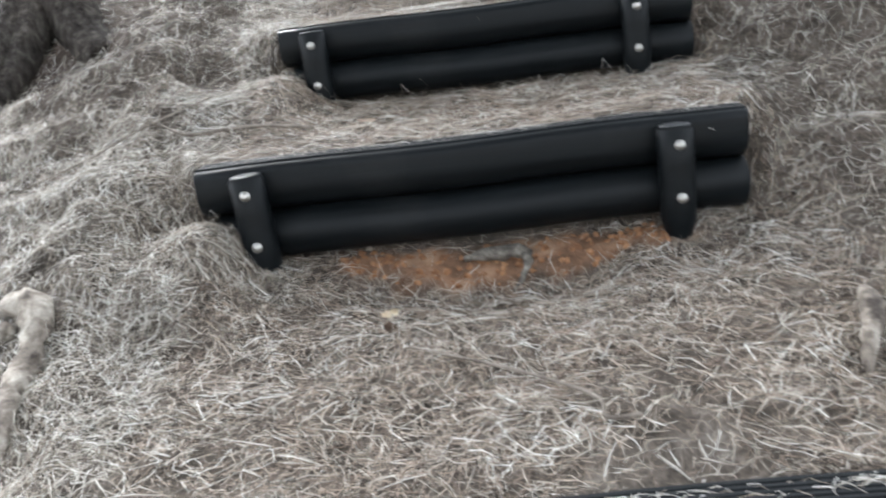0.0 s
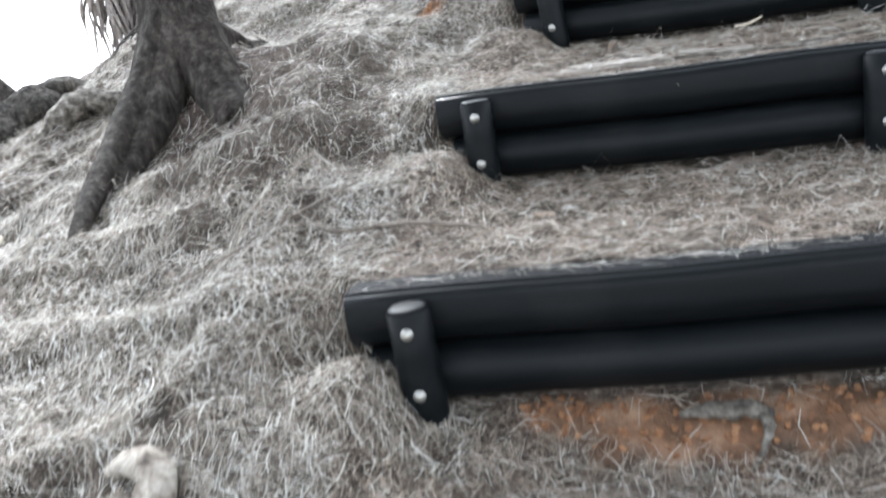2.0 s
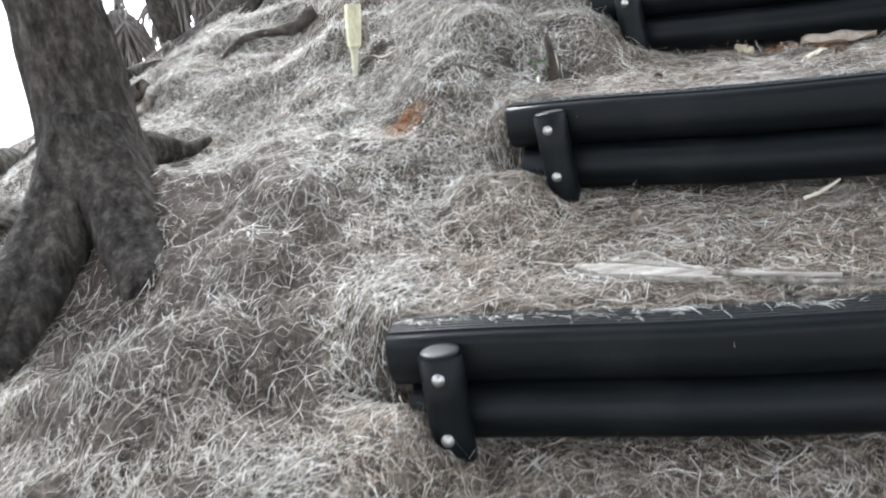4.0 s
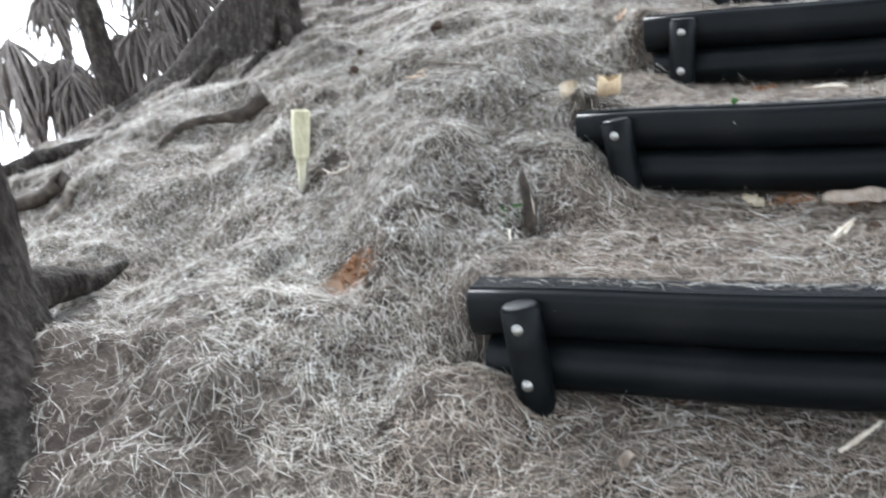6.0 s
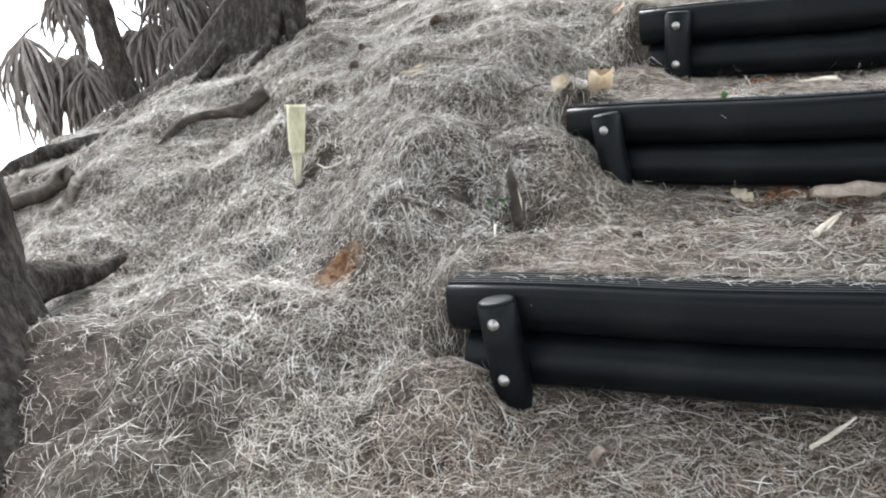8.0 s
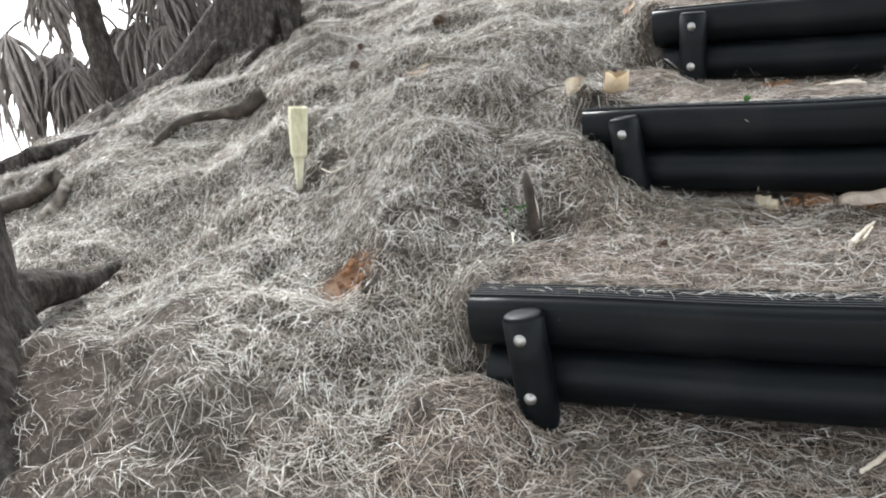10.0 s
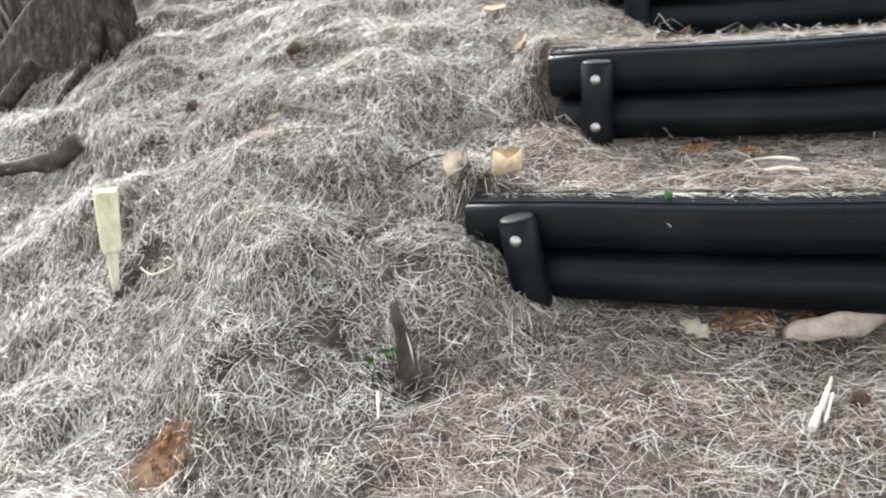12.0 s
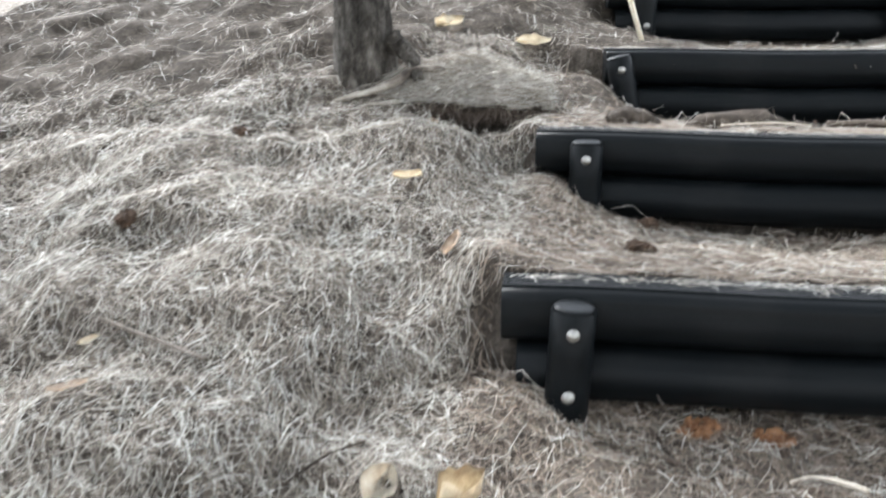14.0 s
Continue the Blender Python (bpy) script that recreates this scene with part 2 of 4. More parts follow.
# mounds and dips of the litter: x, y, radius, height
MOUNDS = [
    (-1.3, 4.62, 0.16, 0.06), (-1.1, 4.76, 0.15, 0.05), (-0.88, 4.93, 0.15, 0.05), (-1.06, 3.92, 0.1, 0.04), (-1.385, 4.37, 0.09, -0.07),
    (-0.8, 4.5, 0.08, -0.04), (-0.12, 6.63, 0.1, -0.15), (-0.3, 6.61, 0.1, -0.12), (-0.2, 6.83, 0.12, 0.05), (-1.62, 5.16, 0.12, 0.05), (-1.3, 5.3, 0.2, 0.05),
    (0.0, 1.95, 0.14, -0.04), (-1.15, 1.95, 0.12, -0.03), (-0.55, 1.95, 0.16, -0.07), (-0.3, 1.95, 0.14, -0.06), (-0.8, 1.95, 0.12, -0.05), (-1.3, 2.05, 0.14, 0.07), (-1.4, 2.75, 0.2, 0.05),
    (-1.45, 5.85, 0.18, 0.05), (-1.0, 5.6, 0.25, 0.05), (-2.0, 5.3, 0.2, 0.05), (-1.95, 4.6, 0.2, 0.05), (-1.7, 2.2, 0.22, 0.05), (-1.72, 1.75, 0.1, 0.02),
    (-2.25, 3.9, 0.24, 0.12), (-2.72, 6.74, 0.16, -0.08), (-3.0, 6.62, 0.15, -0.05), (-2.15, 4.85, 0.5, -0.17), (-1.55, 4.5, 0.28, -0.08), (-1.75, 5.1, 0.3, -0.08), (-0.69, 5.07, 0.13, 0.085), (-2.6, 5.2, 0.4, -0.06), (-2.2, 5.75, 0.35, -0.09),
    (-0.42, 5.62, 0.12, 0.05), (-0.55, 6.3, 0.2, 0.05), (-1.2, 6.5, 0.2, 0.05), (-1.9, 3.1, 0.2, 0.05), (-1.6, 3.6, 0.18, 0.05),
]


# litter heaped against the buried left ends of the lower logs, one row for each step: height, half width
HEAPS = [(0.06, 0.12), (0.1, 0.12), (0.12, 0.12), (0.08, 0.1), (0.19, 0.17), (0.07, 0.12), (0.15, 0.13), (0.2, 0.15), (0.05, 0.1), (0.05, 0.1)]


def natural(x, y):
    z = 0.8 + 0.4 * (np.clip(y, -12, 5.5) - 1.75) + 0.34 * (np.clip(y, 5.5, 14) - 5.5)
    d = np.maximum(0, np.interp(y, EDGE_Y, EDGE_X) - x)
    z = z - 0.02 * d - np.interp(y, [2.5, 5.8], [0.085, 0.048]) * np.minimum(d, 6) ** 2 - 0.7 * (np.clip(d, 6, 26) - 6)
    r = np.maximum(0, x - np.interp(y, EDGE_Y, EDGE_X) - 1.9)
    z = z + 0.1 * np.minimum(r, 4)
    near = 1 - smooth(9, 20, np.hypot(x, y - 4))
    z = z + near * (0.032 * waves(x, y, 1.1, 3) + 0.012 * waves(x, y * 1.3, 0.42, 5) + 0.006 * waves(x, y, 0.17, 8))
    # small ledges where the litter has slid
    k = waves(x * 0.8, y, 0.62, 14)
    z = z + near * 0.03 * (smooth(0.0, 0.3, k) + smooth(0.75, 1.0, k) - 0.5 * smooth(-0.2, -0.95, k))
    return z


def height(x, y):
    x, y = np.asarray(x, float), np.asarray(y, float)
    z = natural(x, y)
    path, share = 0, 0
    for i, ((ax, ay, az, ac, as_), (bx, by, bz, bc, bs)) in enumerate(zip(STEP_FRAMES, STEP_FRAMES[1:])):
        u, v = (x - ax) * ac + (y - ay) * as_, -(x - ax) * as_ + (y - ay) * ac
        ub, w = (x - bx) * bc + (y - by) * bs, -(x - bx) * bs + (y - by) * bc
        edge_a, edge_b = 0.2 if i < 4 else 0.185, 0.2 if i < 3 else 0.185
        t = np.clip((v - edge_a) / np.maximum(v - w, 0.2), 0, 1)
        # the tread runs from the top of one step to the foot of the next; beside the logs the riser is a soft bank
        foot = bz - 0.142 - LOG_R - 0.012 + (0.085 if i > 4 else 0.02) * np.minimum(ub / SPAN * 2 - 1, 1.2) ** 2 - (0.035 if i > 4 else 0.015)
        top = az + LOG_R - (0.012 if i < 4 else 0.004)
        tread = top + (foot - top) * (0.5 * smooth(0.0, 1.0, t) + 0.5 * t) + 0.008 * waves(x, y, 0.4, 11) + 0.005 * waves(x, y, 0.13, 12)
        ra = 0.008 + 0.26 * (smooth(0.12, 0.34, -u) + smooth(1.33, 1.55, u))
        rb = 0.008 + 0.26 * (smooth(0.12, 0.34, -ub) + smooth(1.33, 1.55, ub))
        a = smooth(-1, 1, (v - edge_a) / ra) - smooth(-1, 1, (w - edge_b) / rb)
        a = np.maximum(a, 0) * (1 - smooth(0.15, 0.55, -u)) * (1 - smooth(1.4, 1.8, u))
        path, share = path + a * tread, share + a
    z = z * (1 - np.minimum(share, 1)) + path / np.maximum(share, 1)
    for (ax, ay, az, ac, as_), (hh, hw) in zip(STEP_FRAMES, HEAPS):
        u, v = (x - ax) * ac + (y - ay) * as_, -(x - ax) * as_ + (y - ay) * ac
        top = az - 0.225 + hh
        k = np.exp(-(((u + hw) / (hw * np.where(u < -hw, 2.2, 1.1))) ** 2)) * smooth(-0.36, 0.06, v) * (1 - smooth(0.1, 0.22, v))
        z = np.maximum(z, z + (top - z) * k)
    # the undercut lip of litter below the upper tree
    z = z + 0.05 * smooth(6.645, 6.7, y + 0.02 * np.sin(x * 19)) * (1 - smooth(6.74, 7.2, y)) * np.exp(-(((x + 0.2) / 0.27) ** 4))
    for mx, my, mr, mh in MOUNDS:
        z = z + (0.8 * mh if mh > 0 else mh) * np.exp(-((x - mx) ** 2 + (y - my) ** 2) / (mr * mr))
    return z


def ground_at(x, y):
    return float(height(x, y))


# ---- ground ----


def from_arrays(name, verts, faces, mat, smooth_shade=True):
    """A mesh object from numpy arrays of corners and of faces with one number of corners."""
    me = bpy.data.meshes.new(name)
    k = faces.shape[1]
    me.vertices.add(len(verts))
    me.vertices.foreach_set("co", verts.astype(np.float32).ravel())
    me.loops.add(faces.size)
    me.loops.foreach_set("vertex_index", faces.astype(np.int32).ravel())
    me.polygons.add(len(faces))
    me.polygons.foreach_set("loop_start", np.arange(0, faces.size, k, dtype=np.int32))
    me.polygons.foreach_set("loop_total", np.full(len(faces), k, dtype=np.int32))
    me.polygons.foreach_set("use_smooth", np.full(len(faces), smooth_shade))
    me.update(calc_edges=True)
    me.materials.append(mat)
    return new(name, me)


def axis(lo, hi, step, far):
    """Even steps from lo to hi, then ever longer ones out to far on both sides."""
    out, d, s = [], 0.0, step
    while d < far:
        s *= 1.22
        d += s
        out.append(d)
    out = np.array(out)
    return np.concatenate([(lo - out)[::-1], np.arange(lo, hi, step), hi + out])


# bare earth: x, y, radius
BARE = [(-0.86, 2.12, 0.1), (-0.68, 2.09, 0.15), (-0.48, 2.09, 0.16), (-0.28, 2.09, 0.15), (-0.08, 2.1, 0.12), (-1.383, 4.41, 0.1), (0.0, 4.72, 0.1), (0.16, 4.67, 0.09), (0.03, 5.31, 0.055), (0.18, 5.27, 0.055), (-0.35, 6.57, 0.07)]


# dark gaps in the litter: x, y, radius
POCKETS = [(-0.02, 6.66, 0.07), (-0.1, 6.67, 0.08), (-0.18, 6.67, 0.085), (-0.26, 6.67, 0.08), (-0.34, 6.67, 0.07), (-0.42, 6.66, 0.05), (-1.2, 4.53, 0.05), (-1.02, 4.66, 0.05), (-0.83, 4.83, 0.045), (-0.76, 4.53, 0.05), (-0.84, 4.55, 0.04), (-1.63, 5.12, 0.085), (-1.06, 3.86, 0.05)]
_rng = np.random.RandomState(77)
for _x, _y, _r in zip(_rng.uniform(-2.9, -0.2, 90), _rng.uniform(1.6, 7.2, 90), _rng.uniform(0.018, 0.042, 90)):
    if _x < np.interp(_y, EDGE_Y, EDGE_X) - 0.05:
        POCKETS.append((_x, _y, _r))

for _x, _y, _r in zip(_rng.uniform(-1.55, -0.78, 34), _rng.uniform(4.1, 5.0, 34), _rng.uniform(0.018, 0.04, 34)):
    POCKETS.append((_x, _y, _r))


def thin_share(x, y):
    """Where the litter is worn thin: round the thick trunk and along the ridge."""
    trunk = 1 - smooth(0.45, 1.0, np.hypot((x + 2.28) / 0.62, (y - 3.72) / 0.62) + 0.2 * waves(x, y, 0.3, 61))
    ridge = smooth(2.75, 3.25, -x + 0.18 * waves(x, y, 0.7, 62)) * smooth(2.6, 3.6, y)
    return np.maximum(trunk, 0.6 * ridge)


def make_ground():
    gx, gy = axis(-4.2, 2.3, 0.03, 900), axis(0.2, 9.0, 0.03, 900)
    X, Y = np.meshgrid(gx, gy)
    Z = height(X, Y)
    for px, py, pr in POCKETS:
        Z = Z - 0.9 * pr * np.exp(-((X - px) ** 2 + (Y - py) ** 2) / (pr * pr))
    nx, ny = len(gx), len(gy)
    i = np.arange(nx * ny).reshape(ny, nx)
    faces = np.stack([i[:-1, :-1], i[:-1, 1:], i[1:, 1:], i[1:, :-1]], -1).reshape(-1, 4)
    ob = from_arrays("ground", np.stack([X, Y, Z], -1).reshape(-1, 3), faces, GROUND)
    earth = np.zeros_like(X)
    for bx, by, br in BARE:
        earth = np.maximum(earth, 1 - smooth(0.5, 1.1, np.hypot(X - bx, (Y - by) * 1.4) / br + 0.25 * waves(X, Y, 0.12, 21)))
    rim = np.minimum(np.minimum(X + 4.6, 2.5 - X), np.minimum(Y + 0.2, 9.4 - Y))
    cover = ob.data.attributes.new("mat", "FLOAT", "POINT")
    cover.data.foreach_set("value", (1 - smooth(-0.2, 0.8, rim)).astype(np.float32).ravel())
    worn = ob.data.attributes.new("worn", "FLOAT", "POINT")
    worn.data.foreach_set("value", thin_share(X, Y).astype(np.float32).ravel())
    at = ob.data.attributes.new("earth", "FLOAT", "POINT")
    at.data.foreach_set("value", earth.astype(np.float32).ravel())
    return tagged(ob, "steep brown hillside covered with dry fallen needles", "ground", kind="structure")


make_ground()


def bare_share(x, y):
    k = np.zeros_like(x)
    for bx, by, br in BARE:
        k = np.maximum(k, 1 - smooth(0.6, 1.1, np.hypot(x - bx, (y - by) * 1.4) / br))
    for px, py, pr in POCKETS:
        k = np.maximum(k, 0.9 * (1 - smooth(0.6, 1.3, np.hypot((x - px) * 0.7, y - py + 0.02) / pr)))
    return k


def on_path(x, y):
    k = np.zeros(x.shape, bool)
    for ax, ay, az, ac, as_ in STEP_FRAMES:
        u, v = (x - ax) * ac + (y - ay) * as_, -(x - ax) * as_ + (y - ay) * ac
        k |= (u > -0.12) & (u < 1.7) & (v > 0.1) & (v < 1.0)
    k |= (x > -1.05) & (x < 0.5) & (y > 0.9) & (y < 2.2)
    return k


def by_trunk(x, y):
    """Brown litter darkened for shade below the thick trunk and beside the path, with a ragged rim."""
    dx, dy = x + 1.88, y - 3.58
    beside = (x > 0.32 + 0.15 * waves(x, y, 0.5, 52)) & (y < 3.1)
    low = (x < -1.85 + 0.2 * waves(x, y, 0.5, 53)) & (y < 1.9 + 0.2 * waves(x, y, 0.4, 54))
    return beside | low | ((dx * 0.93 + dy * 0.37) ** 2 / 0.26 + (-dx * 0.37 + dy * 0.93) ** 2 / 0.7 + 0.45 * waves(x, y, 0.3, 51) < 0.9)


GRID_X, GRID_Y, GRID_STEP = np.arange(-5.6, 3.2, 0.012), np.arange(-1.0, 10.5, 0.012), 0.012
_gx, _gy = np.meshgrid(GRID_X, GRID_Y)
HEIGHTS = height(_gx, _gy)
BARES, THINS = bare_share(_gx, _gy), thin_share(_gx, _gy)


def from_grid(table, x, y):
    """The value of a table over the plan, between its points."""
    fx = np.clip((x - GRID_X[0]) / GRID_STEP, 0, len(GRID_X) - 1.001)
    fy = np.clip((y - GRID_Y[0]) / GRID_STEP, 0, len(GRID_Y) - 1.001)
    ix, iy = fx.astype(int), fy.astype(int)
    fx, fy = fx - ix, fy - iy
    low = table[iy, ix] * (1 - fx) + table[iy, ix + 1] * fx
    return low * (1 - fy) + (table[iy + 1, ix] * (1 - fx) + table[iy + 1, ix + 1] * fx) * fy


def slopes(x, y, e=0.03):
    gx = (from_grid(HEIGHTS, x + e, y) - from_grid(HEIGHTS, x - e, y)) / (2 * e)
    return gx, (from_grid(HEIGHTS, x, y + e) - from_grid(HEIGHTS, x, y - e)) / (2 * e)


def needles(name, count, box, length, width, lift, mat, seed, label, where=None, patchy=0.0):
    """Dry needles strewn over the ground: narrow bent strips, each an island of its own."""
    rng = np.random.RandomState(seed)
    x, y = rng.uniform(box[0], box[1], count), rng.uniform(box[2], box[3], count)
    rim = np.minimum(np.minimum(x - box[0], box[1] - x), np.minimum(y - box[2], box[3] - y))
    keep = (rng.rand(count) > np.maximum(from_grid(BARES, x, y) * 0.97, 0.55 * from_grid(THINS, x, y))) & (rng.rand(count) < smooth(-0.05, 0.9, rim + 0.25 * waves(x, y, 0.8, 44)))
    grade = np.hypot(*slopes(x, y))
    keep &= rng.rand(count) < np.minimum(1, 0.72 * np.sqrt(1 + grade ** 2))
    if patchy:
        keep &= rng.rand(count) > patchy * smooth(0.0, 0.9, waves(x, y * 1.4, 0.11, 33) + 0.7 * waves(x, y, 0.33, 34))
    if where:
        trodden, shaded = on_path(x, y), by_trunk(x, y)
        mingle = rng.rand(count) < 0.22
        keep &= {"slope": ~trodden & ~shaded | mingle, "path": trodden & ~shaded & ~mingle, "shaded": shaded & ~mingle}[where]
    x, y = x[keep], y[keep]
    count = len(x)
    L = rng.uniform(length[0], length[1], count)
    # the lie follows a slow swirl, mostly along the fall of the slope, with much scatter
    ang = math.pi / 2 + 1.5 * waves(x, y, 0.4, 31) + rng.normal(0, 1.5, count)
    gx, gy = slopes(x, y)
    grade = np.maximum(np.hypot(gx, gy), 1e-4)
    ux, uy = gx / grade, gy / grade
    up_, along = np.cos(ang) * ux + np.sin(ang) * uy, -np.cos(ang) * uy + np.sin(ang) * ux
    up_ = up_ * 0.75 / np.sqrt(1 + grade ** 2)
    ang = np.arctan2(up_ * uy + along * ux, up_ * ux - along * uy)
    L = L * (1 - 0.3 * smooth(0.9, 2.0, grade))
    bend = rng.normal(0, 2.1, count)
    up = rng.exponential(lift, count)
    segs = 2
    px, py, pts = x.copy(), y.copy(), []
    for s in range(segs + 1):
        arch = up * math.sin(math.pi * (0.15 + 0.7 * s / segs))
        pts.append(np.stack([px, py, from_grid(HEIGHTS, px, py) + 0.002 + arch], -1))
        a = ang + bend * (s / segs - 0.5)
        run = L / segs / np.sqrt(1 + (np.cos(a) * gx + np.sin(a) * gy) ** 2)
        px, py = px + np.cos(a) * run, py + np.sin(a) * run
    P = np.stack(pts, 1)
    # no needle hangs through the drop in front of a log: those stay as high as they start at the most bent
    ok = (P[:, :, 2].max(1) - P[:, :, 2].min(1)) < 1.1 * L + 0.06
    P, L, ang = P[ok], L[ok], ang[ok]
    count = len(P)
    side = np.stack([-np.sin(ang), np.cos(ang), rng.normal(0, 0.5, ok.sum())], -1)
    side /= np.linalg.norm(side, axis=1, keepdims=True)
    w = (rng.uniform(width[0], width[1], count) / 2)[:, None]
    taper = [0.75, 1.0, 0.4]
    rows = [np.stack([P[:, s] - side * w * taper[s], P[:, s] + side * w * taper[s]], 1) for s in range(segs + 1)]
    V = np.stack(rows, 1).reshape(-1, 3)
    base = (np.arange(count) * 2 * (segs + 1))[:, None]
    F = np.concatenate([base + np.array([2 * s, 2 * s + 1, 2 * s + 3, 2 * s + 2]) for s in range(segs)], 0)
    ob = from_arrays(name, V, F, mat)
    return tagged(ob, label, "needle litter", kind="stuff")


LIE = "thick mat of dry tan fallen needles"
FIELD = (-4.4, 2.0, 0.6, 7.3)
needles("needle_litter", 400000, FIELD, (0.02, 0.06), (0.0012, 0.002), 0.003, UNDER, 1, "brown matted needles under the loose ones", "slope")
needles("needle_litter", 520000, FIELD, (0.03, 0.085), (0.0011, 0.0021), 0.008, LITTER, 5, LIE, "slope", 0.6)
needles("needle_litter", 400000, FIELD, (0.02, 0.06), (0.0009, 0.0016), 0.003, UNDERPATH, 11, "brown trodden needles on the treads", "path")
needles("needle_litter", 420000, FIELD, (0.025, 0.08), (0.0009, 0.0017), 0.005, TRODDEN, 13, "tan trodden needles on the treads", "path", 0.6)
# this layer puts the shade by trunk and path into needle colour
needles("needle_litter", 420000, FIELD, (0.02, 0.075), (0.0009, 0.0017), 0.005, SHADED, 12, "brown needles darkened for the shade by trunk and path", "shaded")
needles("needle_litter", 60000, (-5.2, 2.9, -0.6, 10.0), (0.05, 0.12), (0.0014, 0.0026), 0.007, LITTER, 2, LIE)
needles("needle_litter", 9000, (-3.0, 1.9, 0.6, 6.9), (0.07, 0.14), (0.0012, 0.002), 0.016, LITTER, 3, "loose pale needles lying on top of the litter")

# ---- parts ----


def part(name, bm, mat, parent=None, label=""):
    me = bpy.data.meshes.new(name)
    bm.to_mesh(me)
    bm.free()
    me.materials.append(mat)
    ob = new(name, me)
    ob.parent = parent
    if label:
        tagged(ob, label)
    return ob


def holder(name, m):
    ob = new(name)
    ob.matrix_world = m
    return ob


def tube(bm, pts, radii, sides=10, cap=True, squash=1.0, rough=0.0, seed=0):
    """A tube along pts with one radius for each; rough makes its skin uneven."""
    rng = random.Random(seed)
    pts = [Vector(p) for p in pts]
    rings, ref = [], None
    for i, p in enumerate(pts):
        d = (pts[min(i + 1, len(pts) - 1)] - pts[max(i - 1, 0)]).normalized()
        if ref is None:
            ref = Vector((0, 0, 1)) if abs(d.z) < 0.8 else Vector((1, 0, 0))
        a = (ref - d * ref.dot(d)).normalized()
        ref = a
        b = d.cross(a)
        ring = []
        for k in range(sides):
            t = math.tau * k / sides
            r = radii[i] * (1 + rough * (noise.noise(Vector((math.cos(t) * 1.3, math.sin(t) * 1.3, i * 0.35 + seed * 7.1))) * 1.4 + rng.uniform(-0.15, 0.15)))
            ring.append(bm.verts.new(p + a * math.cos(t) * r * squash + b * math.sin(t) * r))
        rings.append(ring)
    for r0, r1 in zip(rings, rings[1:]):
        for k in range(sides):
            f = bm.faces.new((r0[k], r0[(k + 1) % sides], r1[(k + 1) % sides], r1[k]))
            f.smooth = True
    if cap:
        bm.faces.new(list(reversed(rings[0])))
        bm.faces.new(rings[-1])
    return rings


def spline(pts, n):
    """n points on a smooth curve through pts (with any number of values each)."""
    P = np.array(pts, float)
    t, out = np.linspace(0, len(P) - 1.0001, n), []
    for v in t:
        i = int(v)
        f = v - i
        p0, p1, p2, p3 = P[max(i - 1, 0)], P[i], P[min(i + 1, len(P) - 1)], P[min(i + 2, len(P) - 1)]
        out.append(0.5 * (2 * p1 + (p2 - p0) * f + (2 * p0 - 5 * p1 + 4 * p2 - p3) * f * f + (3 * p1 - p0 - 3 * p2 + p3) * f ** 3))
    return np.array(out)


# ---- log steps ----


def log_bm(length, grooved):
    """A round log along x from 0; a grooved one has a flat tread with ribs on top."""
    bm = bmesh.new()
    prof = []
    if grooved:
        r, h = 0.024, LOG_R - 0.007
        for k in range(5):
            t = radians(90 - 22.5 * k)
            prof.append((LOG_R - r + math.cos(t) * r, h - r + math.sin(t) * r))
        for k in range(17):
            t = -math.pi * k / 16
            prof.append((math.cos(t) * LOG_R, math.sin(t) * LOG_R))
        for k in range(5):
            t = radians(180 - 22.5 * k)
            prof.append((r - LOG_R + math.cos(t) * r, h - r + math.sin(t) * r))
        w = LOG_R - r
        for k in range(6):
            c = -w + 2 * w * (k + 0.5) / 6
            prof += [(c - 0.0052, h + 0.0055), (c + 0.003, h + 0.0055), (c + 0.0042, h - 0.002), (c + 0.0068, h - 0.002)]
    else:
        prof = [(math.cos(-math.tau * k / 32) * LOG_R, math.sin(-math.tau * k / 32) * LOG_R) for k in range(32)]
    xs = [0.0, 0.004] + [length * k / 12 for k in range(1, 12)] + [length - 0.004, length]
    rings = []
    for i, x in enumerate(xs):
        s = 0.96 if i in (0, len(xs) - 1) else 1.0
        sag = 0.003 * math.sin(7 * x) * (0 if i in (0, len(xs) - 1) else 1)
        rings.append([bm.verts.new((x, a * s, b * s + sag)) for a, b in prof])
    n = len(prof)
    for r0, r1 in zip(rings, rings[1:]):
        for k in range(n):
            f = bm.faces.new((r0[k], r0[(k + 1) % n], r1[(k + 1) % n], r1[k]))
            f.smooth = not grooved or k < 26
    bm.faces.new(rings[0])
    bm.faces.new(list(reversed(rings[-1])))
    bmesh.ops.recalc_face_normals(bm, faces=bm.faces)
    return bm


def post_bm():
    """A round post with a domed cap; its foot is cut to a point."""
    bm = bmesh.new()
    rows = [(0.05, 0.0), (0.0505, 0.03), (0.049, 0.040), (0.045, 0.0455), (0.043, 0.0435), (0.038, 0.049), (-0.05, 0.049), (-0.14, 0.049), (-0.205, 0.0485), (-0.33, 0.012)]
    rings = []
    for z, r in rows:
        if r == 0:
            rings.append([bm.verts.new((0, 0, z))])
            continue
        rings.append([bm.verts.new((math.cos(math.tau * k / 24) * r, math.sin(math.tau * k / 24) * r, z)) for k in range(24)])
    for r0, r1 in zip(rings, rings[1:]):
        for k in range(24):
            q = (r0[0], r1[k], r1[(k + 1) % 24]) if len(r0) == 1 else (r0[k], r1[k], r1[(k + 1) % 24], r0[(k + 1) % 24])
            bm.faces.new(q).smooth = True
    bm.faces.new(list(reversed(rings[-1])))
    return bm


